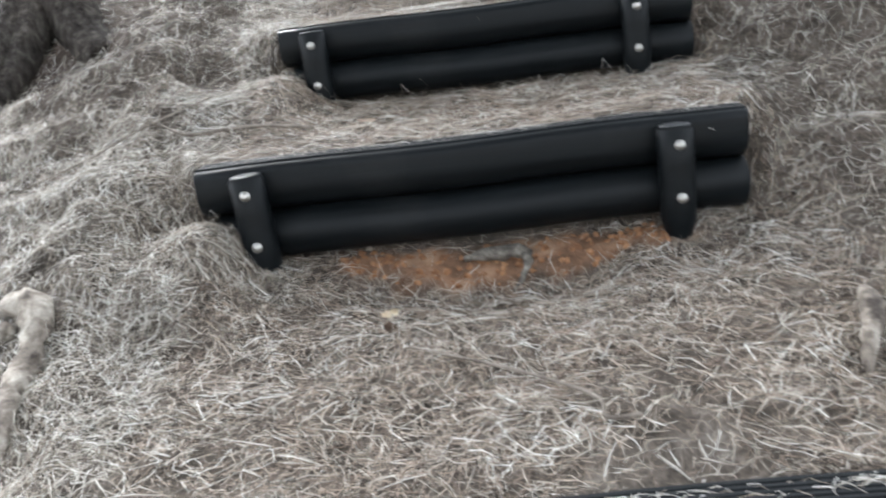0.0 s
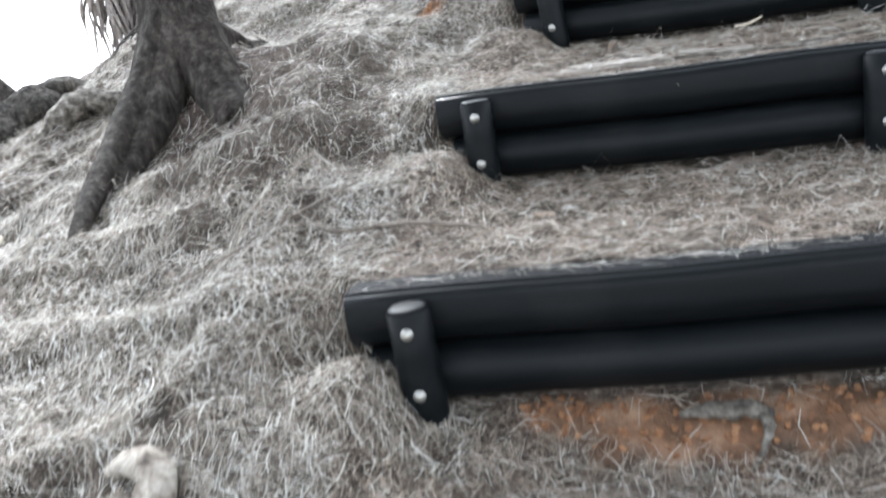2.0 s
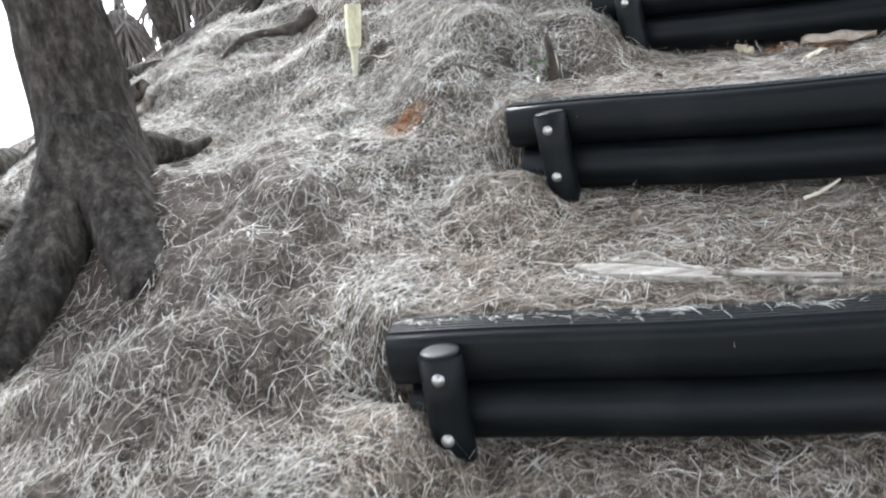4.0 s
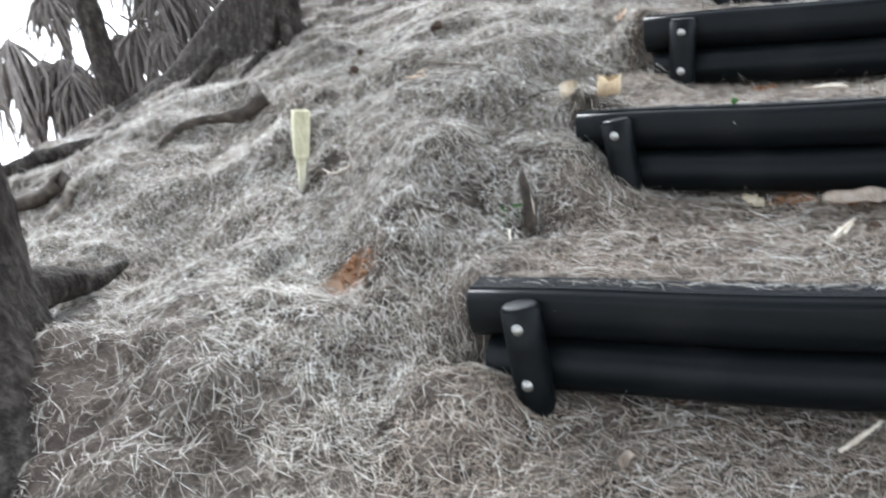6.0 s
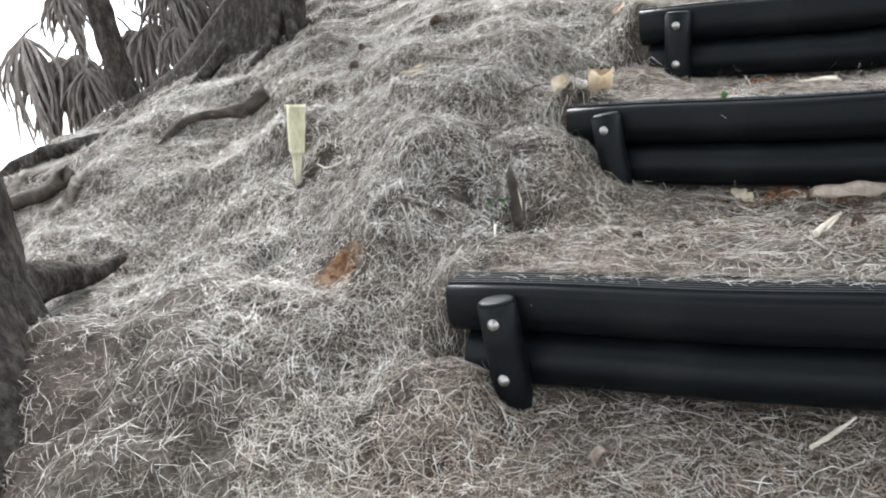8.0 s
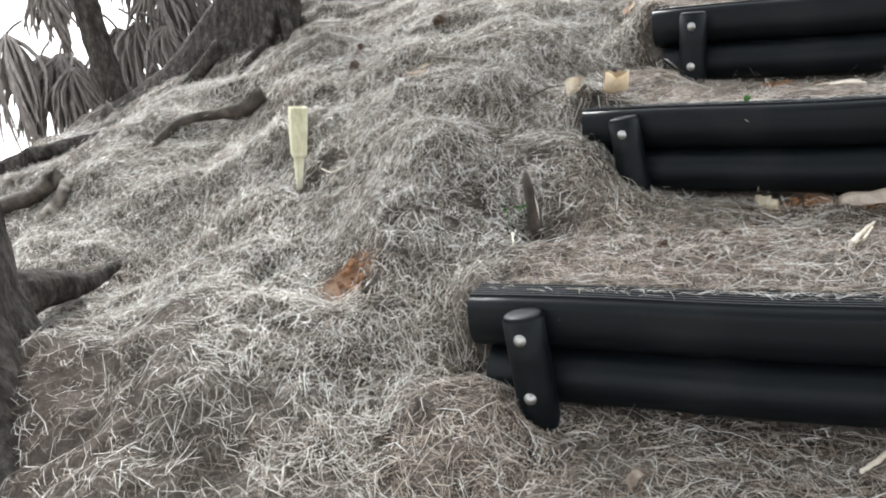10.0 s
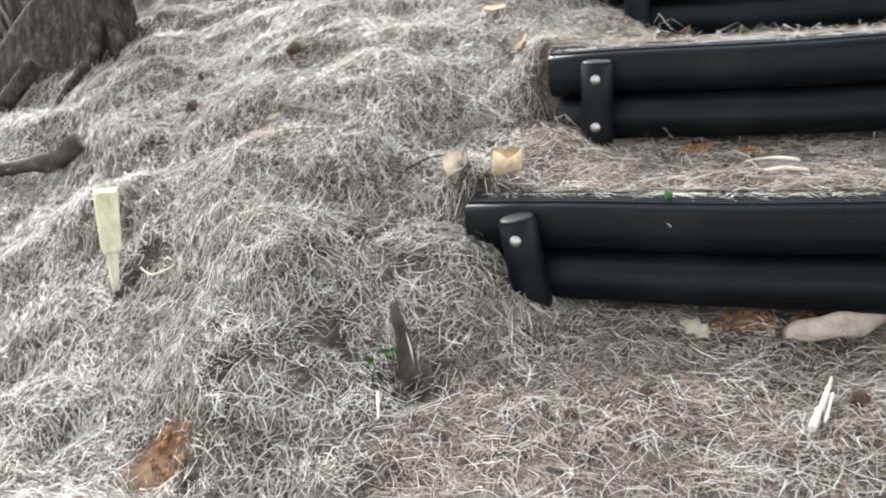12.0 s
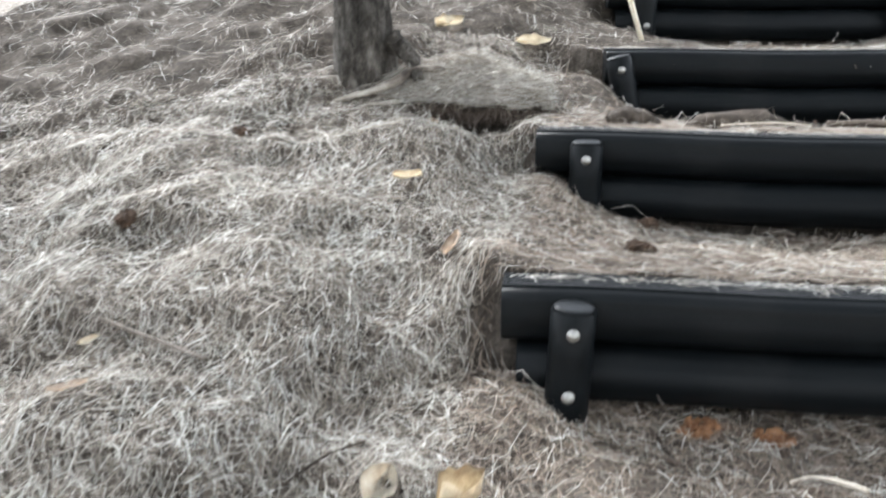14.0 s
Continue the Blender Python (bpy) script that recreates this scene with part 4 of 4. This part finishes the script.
def sprout(x, y, turn, size, tilt):
    bm = bmesh.new()
    for k in range(3):
        b = leaf_bm(size, size * 0.6, 0.2, 20 + k)
        me = bpy.data.meshes.new("tmp")
        b.transform(pose(0, 0, 0, 0, -30, 0) @ Matrix.Translation((size * 0.5, 0, 0)))
        b.transform(pose(0, 0, 0, 0, 0, turn + 75 * k))
        b.to_mesh(me)
        b.free()
        bm.from_mesh(me)
        bpy.data.meshes.remove(me)
    tube(bm, [(0, 0, 0), (0.004, 0, -0.03), (0, 0, -0.07)], [0.0015] * 3, 5)
    ob = part("seedling", bm, GREEN)
    ob.matrix_world = pose(*on_ground(x, y, 0.075), tilt, 0, 0)
    return tagged(ob, "small bright green seedling beside the stake", "seedling", "seedlings")


sprout(-0.862, 4.55, 200, 0.026, 35)
sprout(-0.90, 4.5, 120, 0.014, 40)


def cone_bm(r, seed):
    """A small woody cone with raised scales."""
    bm = bmesh.new()
    bmesh.ops.create_uvsphere(bm, u_segments=14, v_segments=10, radius=r)
    for v in bm.verts:
        k = noise.noise(v.co / r * 2.4 + Vector((seed, 0, 0)))
        v.co *= 1 + 0.28 * k + (0.12 if (round(math.atan2(v.co.y, v.co.x) * 7 / math.pi) + round(v.co.z / r * 4)) % 2 else -0.05)
        v.co.z *= 1.25
    return bm


def cone(x, y, r, label="small dark brown cone lying in the needles", mat=None, seed=0, up=0.4):
    ob = part("pine_cone", cone_bm(r, seed), mat or CONE)
    ob.matrix_world = pose(*on_ground(x, y, r * up), 70, 20 * seed, 50 * seed)
    return tagged(ob, label, "cone", "fallen cones")


for i, (x, y, r) in enumerate([(-0.79, 1.72, 0.014), (-0.434, 3.97, 0.014), (-0.455, 3.95, 0.016), (-0.541, 3.42, 0.008), (0.03, 5.74, 0.024), (0.07, 5.76, 0.018), (-1.28, 6.02, 0.024), (-1.67, 5.92, 0.024),
                               (-1.69, 6.18, 0.018), (-1.02, 6.58, 0.024), (-0.05, 4.2, 0.008), (-0.12, 3.9, 0.007), (-0.47, 4.35, 0.013), (-0.3, 4.42, 0.012), (0.1, 4.3, 0.018), (-0.95, 2.2, 0.009), (0.18, 6.06, 0.026), (-0.36, 4.22, 0.01), (-0.25, 3.45, 0.008)]):
    cone(x, y, r, seed=i)
pebble = cone(-0.87, 2.215, 0.009, "small pale pebble on the ribbed log", STRAW, 40)
pebble.name = "pebble"
nut = cone(-0.13, 4.83, 0.0095, "small green seed capsule on the log", GREEN, 41, 0.9)
nut.name = "seed_capsule"
nut.matrix_world = pose(-0.166, 4.80, 2.146, 70, 0, 20)

leaf(-0.79, 1.77, 0.045, 0.025, 30, PALELEAF, "small crumpled pale dry leaf on the trodden needles", 0.8, (10, 0), 14, 0.014, 0.3)
laid("twig", [(-0.739, 1.586, 0.012), (-0.525, 1.463, 0.02), (-0.373, 1.327, 0.015), (-0.366, 1.246, 0.012), (-0.3, 1.241, 0.015)], [0.003, 0.004, 0.004, 0.004, 0.005], TWIG, "thin grey crooked twig on the needles", "twig", seed=1, group="fallen twigs")
laid("twig", [(-1.61, 2.71, 0.005), (-1.50, 2.61, 0.015), (-1.42, 2.568, 0.015), (-1.22, 2.56, 0.02), (-1.03, 2.53, 0.018)], [0.002, 0.004, 0.006, 0.0065, 0.006], TWIG, "pale bent twig lying across the slope", "twig", seed=2, group="fallen twigs")
laid("twig", [(-1.95, 2.35, 0.01), (-1.75, 2.5, 0.012), (-1.6, 2.62, 0.015), (-1.4, 2.8, 0.015)], [0.002, 0.003, 0.003, 0.002], TWIG, "long thin twig half buried in needles", "twig", seed=3, group="fallen twigs")
laid("twig", [(-2.40, 1.98, 0.02), (-2.28, 1.95, 0.03), (-2.2, 1.92, 0.02)], [0.005, 0.006, 0.005], STRAW, "short pale stick in the litter", "twig", seed=4, group="fallen twigs")
laid("twig", [(-0.85, 5.16, 0.0), (-0.775, 5.2, 0.004), (-0.7, 5.245, 0.002)], [0.002, 0.003, 0.002], DARKWOOD, "thin dark curved twig above a step", "twig", seed=5, group="fallen twigs")
laid("twig", [(-1.52, 5.84, 0.01), (-1.02, 5.45, 0.012)], [0.004, 0.006, 0.005, 0.003], TWIG, "pale broken branch lying in the litter", "twig", seed=7, group="fallen twigs")
laid("twig", [(-0.162, 3.66, 0.012), (-0.11, 3.71, 0.022), (-0.05, 3.75, 0.03)], [0.005, 0.006, 0.003], STRAW, "curved pale stick at the foot of a step", "twig", seed=9, group="fallen twigs")
laid("twig", [(-0.03, 4.21, 0.01), (0.03, 4.3, 0.02), (0.08, 4.39, 0.02)], [0.009, 0.006, 0.003], STRAW, "flat pale strip of wood on the tread", "twig", seed=10, group="fallen twigs")
laid("twig", [(0.0, 4.22, 0.012), (0.05, 4.31, 0.02)], [0.003, 0.003], STRAW, "thin pale strip of wood on the tread", "twig", seed=11, n=6, group="fallen twigs")
laid("twig", [(-0.886, 4.47, 0.01), (-0.88, 4.42, 0.025), (-0.874, 4.35, 0.01)], [0.003, 0.004, 0.002], STRAW, "short straw-coloured stem below the stake", "twig", seed=12, group="fallen twigs")
laid("twig", [(-1.62, 5.06, 0.02), (-1.57, 5.02, 0.01), (-1.5, 5.01, 0.015)], [0.002, 0.003, 0.002], STRAW, "thin pale stem beside the peg", "twig", seed=13, group="fallen twigs")
laid("twig", [(0.10, 5.06, 0.004), (0.15, 5.07, 0.01), (0.19, 5.04, 0.01), (0.22, 5.0, 0.006)], [0.002, 0.003, 0.006, 0.005], STRAW, "pale curved stick below a step", "twig", seed=14, group="fallen twigs")
laid("twig", [(0.10, 4.91, 0.01), (0.15, 4.9, 0.015), (0.2, 4.88, 0.012)], [0.003, 0.006, 0.004], STRAW, "white sliver of wood on the tread", "twig", seed=15, n=8, group="fallen twigs")
laid("branch", [(0.98, 6.47, 0.03), (1.05, 6.3, 0.03), (1.1, 6.1, 0.03)], [0.012, 0.015, 0.013], DARKWOOD, "dark stick lying across the tread", "branch", seed=16, group="fallen branches")
laid("branch", [(0.55, 6.11, 0.02), (0.6, 6.09, 0.02), (0.66, 6.07, 0.015)], [0.014, 0.015, 0.008], DARKWOOD, "short dark stick end on the tread", "branch", seed=17, n=8, group="fallen branches")
laid("branch", [(0.44, 6.42, 0.0), (0.53, 6.4, 0.015), (0.66, 6.37, 0.015), (0.8, 6.37, 0.01), (0.92, 6.35, 0.0)], [0.02, 0.045, 0.04, 0.025, 0.01], DARKWOOD, "rotting dark piece of bark on the tread", "branch", rough=0.4, seed=18, group="fallen branches")
laid("branch", [(0.18, 6.46, 0.0), (0.26, 6.47, 0.015), (0.36, 6.46, 0.0)], [0.02, 0.04, 0.015], DARKWOOD, "rotting lump of wood on the tread", "branch", rough=0.4, seed=19, group="fallen branches")
laid("twig", [(0.5, 6.3, 0.012), (0.66, 6.25, 0.015), (0.8, 6.28, 0.012)], [0.003, 0.003, 0.002], STRAW, "thin pale twig on the tread", "twig", seed=20, group="fallen twigs")

# roots that come out of the ground
laid("tree_root", [(-1.82, 1.9, -0.02), (-1.73, 1.87, 0.01), (-1.66, 1.81, 0.025), (-1.635, 1.71, 0.02), (-1.635, 1.62, 0.02), (-1.625, 1.52, 0.01), (-1.615, 1.44, -0.02)], [0.018, 0.034, 0.038, 0.03, 0.034, 0.027, 0.018], ROOT, "bleached gnarled root emerging from the litter", "root", 10, 0.35, 3, 26, group="exposed roots")
laid("tree_root", [(-1.72, 1.8, 0.0), (-1.76, 1.78, 0.02), (-1.84, 1.77, -0.01)], [0.02, 0.02, 0.01], ROOT, "short bleached root stub in the litter", "root", 8, 0.3, 4, 10, group="exposed roots")
laid("tree_root", [(-0.6, 2.11, 0.012), (-0.55, 2.115, 0.02), (-0.49, 2.1, 0.022), (-0.43, 2.095, 0.018), (-0.425, 2.06, 0.012), (-0.445, 2.02, 0.008), (-0.475, 1.98, 0.0)], [0.008, 0.017, 0.021, 0.019, 0.012, 0.009, 0.005], DARKROOT, "grey crooked root in the bare earth below a step", "root", 9, 0.4, 5, 24, group="exposed roots")
laid("tree_root", [(0.28, 1.62, 0.0), (0.25, 1.52, 0.03), (0.2, 1.42, 0.035), (0.15, 1.33, 0.0)], [0.015, 0.022, 0.02, 0.01], ROOT, "pale root end emerging beside the path", "root", 9, 0.3, 6, group="exposed roots")
laid("tree_root", [(-2.62, 5.66, -0.01), (-2.5, 5.8, 0.02), (-2.38, 5.92, 0.045), (-2.22, 5.93, 0.03), (-2.12, 5.91, 0.035)], [0.012, 0.02, 0.026, 0.036, 0.04], DARKWOOD, "dark broken root snag on the slope", "root", 11, 0.25, 7, 22, group="exposed roots")
laid("tree_root", [(-3.35, 5.35, 0.0), (-3.2, 5.42, 0.04), (-3.05, 5.46, 0.05), (-2.95, 5.47, 0.06)], [0.02, 0.035, 0.035, 0.045], DARKWOOD, "dark broken root stub near the ridge", "root", 11, 0.25, 8, group="exposed roots")
laid("tree_root", [(-2.93, 5.5, 0.02), (-2.9, 5.38, 0.02), (-2.95, 5.25, 0.0)], [0.03, 0.03, 0.015], ROOT, "short grey root near the ridge", "root", 9, 0.25, 9, group="exposed roots")


def splinters():
    """Long strips of weathered palm stalk, split apart at both ends."""
    bx, by = -0.45, 3.24
    ob = holder("split_palm_stalk", pose(*on_ground(bx, by)))
    strips = [
        ([(-0.77, 3.385, 0.01), (-0.46, 3.235, 0.02)], 0.03), ([(-0.69, 3.44, 0.012), (-0.45, 3.255, 0.03)], 0.014), ([(-0.73, 3.35, 0.008), (-0.44, 3.22, 0.012)], 0.018),
        ([(-0.66, 3.40, 0.02), (-0.6, 3.36, 0.03), (-0.47, 3.25, 0.025)], 0.008), ([(-0.46, 3.25, 0.022), (-0.17, 3.215, 0.016)], 0.008), ([(-0.45, 3.225, 0.018), (-0.1, 3.07, 0.012)], 0.009),
        ([(-0.38, 3.19, 0.025), (-0.02, 3.1, 0.016)], 0.009), ([(-0.32, 3.16, 0.012), (0.1, 3.08, 0.016)], 0.011), ([(-0.14, 3.175, 0.016), (0.16, 3.15, 0.012)], 0.009), ([(-0.42, 3.205, 0.03), (-0.2, 3.17, 0.03)], 0.006),
    ]
    for i, (pts, w) in enumerate(strips):
        Q = spline([(q[0], q[1], ground_at(q[0], q[1]) + q[2]) for q in pts], 10)
        rng = random.Random(60 + i)
        bm = bmesh.new()
        z0 = ground_at(bx, by)
        d = Vector((Q[-1][0] - Q[0][0], Q[-1][1] - Q[0][1], 0)).normalized()
        rows = []
        for j, q in enumerate(Q):
            f = j / 9
            twist = 0.35 * math.sin(2.2 * f + i)
            side = Vector((-d.y * math.cos(twist), d.x * math.cos(twist), math.sin(twist)))
            wa = 0.72 * w * (0.25 if j == 0 else 0.55 if j == 9 else 1) * rng.uniform(0.82, 1.12)
            up = Vector((0, 0, 1)).cross(side).cross(side) * -1
            c = Vector((q[0] - bx, q[1] - by, q[2] - z0 + 0.004))
            th = 0.0035 + 0.1 * w
            rows.append([bm.verts.new(c + side * a + Vector((0, 0, b))) for a, b in ((-wa, -th), (wa * rng.uniform(0.8, 1), -th), (wa, th * 0.6), (wa * 0.2, th * 1.3), (-wa, th * 0.7))])
        for r0, r1 in zip(rows, rows[1:]):
            for k in range(5):
                bm.faces.new((r0[k], r0[(k + 1) % 5], r1[(k + 1) % 5], r1[k]))
        bm.faces.new(list(reversed(rows[0])))
        bm.faces.new(rows[-1])
        bmesh.ops.recalc_face_normals(bm, faces=bm.faces)
        part("strip", bm, SPLINTER if i in (0, 1, 2, 3, 5, 9) else DARKROOT, ob)
    return tagged(ob, "weathered grey split palm stalk lying on a tread", "dead wood")


splinters()


def curl():
    """A curled flake of bark beside a post."""
    bm = bmesh.new()
    rows = []
    for k in range(18):
        a = radians(250) * k / 17 + 0.6
        r = 0.024 + 0.006 * k / 17
        rows.append([bm.verts.new((math.cos(a) * r, -0.012 - 0.004 * math.sin(k), math.sin(a) * r)), bm.verts.new((math.cos(a) * r * 0.9, 0.014, math.sin(a) * r * 0.9))])
    for r0, r1 in zip(rows, rows[1:]):
        bm.faces.new((r0[0], r0[1], r1[1], r1[0])).smooth = True
    bmesh.ops.solidify(bm, geom=bm.faces[:], thickness=0.002)
    ob = part("bark_curl", bm, PINKLEAF)
    ob.matrix_world = pose(*on_ground(-0.59, 3.66, 0.022), 20, 0, 30)
    return tagged(ob, "small curled flake of pale bark on the needles", "bark")


curl()


def leaning_stake():
    bm = bmesh.new()
    a, b = Vector(on_ground(0.57, 7.2, 0.0)), Vector((0.49, 7.42, 3.25))
    tube(bm, [(0, 0, -0.02), tuple((b - a) * 0.5), tuple(b - a)], [0.014, 0.016, 0.015], 8, True, 0.6, 0.1, 4)
    ob = part("leaning_board", bm, PALELEAF)
    ob.matrix_world = Matrix.Translation(a)
    return tagged(ob, "thin tan wooden stick leaning against an upper step", "stick")


leaning_stake()


def pale_frond():
    """A bleached fallen fan leaf on the ground near the ridge."""
    bm = bmesh.new()
    rng = random.Random(9)
    for k in range(9):
        a = radians(-75 + 150 * k / 8 + rng.uniform(-6, 6))
        L = rng.uniform(0.2, 0.32)
        tube(bm, [(0, 0, 0.03), (math.sin(a) * L * 0.5, -math.cos(a) * L * 0.35, 0.07), (math.sin(a) * L, -math.cos(a) * L * 0.7, 0.015)], [0.008, 0.014, 0.003], 6, True, 0.4, 0.1, k)
    ob = part("fallen_frond", bm, STRAW)
    ob.matrix_world = pose(*on_ground(-3.08, 3.24, 0.0), 10, 0, 20)
    return tagged(ob, "bleached fallen fan frond on the slope", "frond")


pale_frond()


def clods():
    """Crumbs of orange earth where the ground is bare."""
    rng = random.Random(5)
    bm = bmesh.new()
    for cx, cy, r in BARE:
        for k in range(45):
            a, d = rng.uniform(0, math.tau), r * 0.85 * rng.random() ** 0.6
            x, y = cx + math.cos(a) * d, cy + math.sin(a) * d * 0.7
            s = rng.uniform(0.003, 0.011)
            b = bmesh.ops.create_icosphere(bm, subdivisions=1, radius=s, matrix=pose(x, y, ground_at(x, y) + s * 0.3, rng.uniform(0, 90), rng.uniform(0, 90), 0))
            for v in b["verts"]:
                v.co += Vector((rng.uniform(-1, 1), rng.uniform(-1, 1), rng.uniform(-1, 1))) * s * 0.35
    ob = part("earth_crumbs", bm, SOILCLOD)
    return tagged(ob, "loose crumbs of orange earth", "soil", kind="stuff")


clods()

def litter_overhang():
    """A matted lip of needles and fine roots jutting out over the washed-out hollow below a tree."""
    rng = np.random.RandomState(91)
    u = np.linspace(0, 1, 36)
    lx = -0.54 + 0.58 * u
    ly = 6.72 - 0.085 * np.sin(math.pi * np.minimum(1, u * 0.62 + 0.05)) + 0.012 * waves(lx, lx * 0 + 3, 0.11, 71)
    lz = 2.69 - 0.04 * u ** 2 + 0.008 * waves(lx, lx * 0 + 5, 0.13, 72)
    reach = np.sin(math.pi * np.clip(u, 0.02, 0.98)) ** 0.4
    by = ly + 0.17
    bz = height(lx, by) + 0.004
    front = ly + 0.06 - 0.1 * reach
    rows = []
    for f in (0.0, 0.35, 0.7, 0.93):
        rows.append(np.stack([lx, by + (front - by) * f, bz + (lz - bz) * f + 0.018 * math.sin(math.pi * f)], -1))
    rows.append(np.stack([lx, front, lz - 0.014], -1))
    rows.append(np.stack([lx, front + 0.012, lz - 0.03 * reach], -1))
    rows.append(np.stack([lx, front + 0.09, lz - 0.045 * reach], -1))
    rows.append(np.stack([lx, by, bz - 0.06], -1))
    G = np.stack(rows, 0)
    i = np.arange(G.shape[0] * 36).reshape(-1, 36)
    F = np.stack([i[:-1, :-1], i[1:, :-1], i[1:, 1:], i[:-1, 1:]], -1).reshape(-1, 4)
    ob = holder("litter_overhang", pose(0, 0, 0))
    from_arrays("mat", G.reshape(-1, 3), F, GROUND).parent = ob

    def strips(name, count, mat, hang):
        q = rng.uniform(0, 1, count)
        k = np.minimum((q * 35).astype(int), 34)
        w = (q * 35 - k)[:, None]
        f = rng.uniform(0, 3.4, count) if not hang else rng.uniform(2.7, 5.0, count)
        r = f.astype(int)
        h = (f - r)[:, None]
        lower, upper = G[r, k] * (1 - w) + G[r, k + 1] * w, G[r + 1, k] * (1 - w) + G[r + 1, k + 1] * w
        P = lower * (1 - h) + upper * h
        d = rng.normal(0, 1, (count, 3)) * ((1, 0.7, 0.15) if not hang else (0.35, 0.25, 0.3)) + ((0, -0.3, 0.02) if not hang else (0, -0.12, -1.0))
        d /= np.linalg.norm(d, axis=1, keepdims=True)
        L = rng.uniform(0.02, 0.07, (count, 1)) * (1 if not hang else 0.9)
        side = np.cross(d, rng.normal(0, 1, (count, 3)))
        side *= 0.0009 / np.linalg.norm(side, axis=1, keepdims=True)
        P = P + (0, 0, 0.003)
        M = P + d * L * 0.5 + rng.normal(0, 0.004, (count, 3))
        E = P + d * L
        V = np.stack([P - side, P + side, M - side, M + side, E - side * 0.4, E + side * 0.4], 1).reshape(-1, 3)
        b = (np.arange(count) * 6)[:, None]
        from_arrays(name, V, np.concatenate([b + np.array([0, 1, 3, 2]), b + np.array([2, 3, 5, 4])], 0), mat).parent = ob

    strips("top_needles", 17000, LITTER, False)
    # the fringe's dark needle colour paints in shade under the lip
    strips("hanging_needles", 2600, SHADED, True)
    return tagged(ob, "matted lip of dry needles hanging over a dark hollow", "needle mat")


litter_overhang()
laid("tree_root", [(-0.71, 6.76, -0.005), (-0.62, 6.74, 0.02), (-0.52, 6.725, 0.03), (-0.43, 6.73, 0.03), (-0.32, 6.75, 0.0)], [0.008, 0.013, 0.018, 0.015, 0.01], ROOT, "pale grey root lying at the foot of a tree", "root", 9, 0.35, 12, group="exposed roots")
laid("tree_root", [(-0.6, 6.7, 0.0), (-0.52, 6.67, 0.01), (-0.43, 6.68, 0.0)], [0.006, 0.009, 0.006], ROOT, "thin pale root at the foot of a tree", "root", 8, 0.3, 13, group="exposed roots")
# pale bark here puts the bright flare over the ridge into the root's colour
laid("tree_root", [(-4.34, 4.3, -0.04), (-4.24, 4.8, 0.02), (-4.1, 5.25, 0.05), (-4.0, 5.55, 0.05), (-3.95, 5.85, -0.1)], [0.1, 0.14, 0.15, 0.13, 0.06], PALEBARK, "thick rounded grey root along the ridge", "root", 14, 0.18, 14, 26, group="exposed roots")
laid("tree_root", [(-3.95, 5.75, -0.02), (-3.6, 6.0, 0.04), (-3.3, 6.1, 0.04), (-3.0, 6.2, -0.03)], [0.03, 0.045, 0.04, 0.02], BARK, "long grey root running along the ridge", "root", 10, 0.2, 15, 22, group="exposed roots")
laid("tree_root", [(-3.4, 4.3, -0.02), (-3.25, 4.45, 0.05), (-3.1, 4.5, 0.04), (-2.95, 4.55, -0.03)], [0.04, 0.07, 0.06, 0.03], DARKROOT, "grey root hump in worn ground", "root", 12, 0.3, 16, 20, group="exposed roots")
laid("branch", [(-2.9, 9.25, 0.03), (-2.85, 9.6, 0.06), (-2.75, 10.1, 0.04)], [0.03, 0.03, 0.025], DARKWOOD, "dark fallen branch on the upper ridge", "branch", seed=31, group="fallen branches")
laid("branch", [(0.36, 3.5, 0.02), (0.48, 3.25, 0.025), (0.64, 3.17, 0.02)], [0.012, 0.014, 0.012], STRAW, "long pale stick at the end of a tread", "branch", seed=32, group="fallen branches")
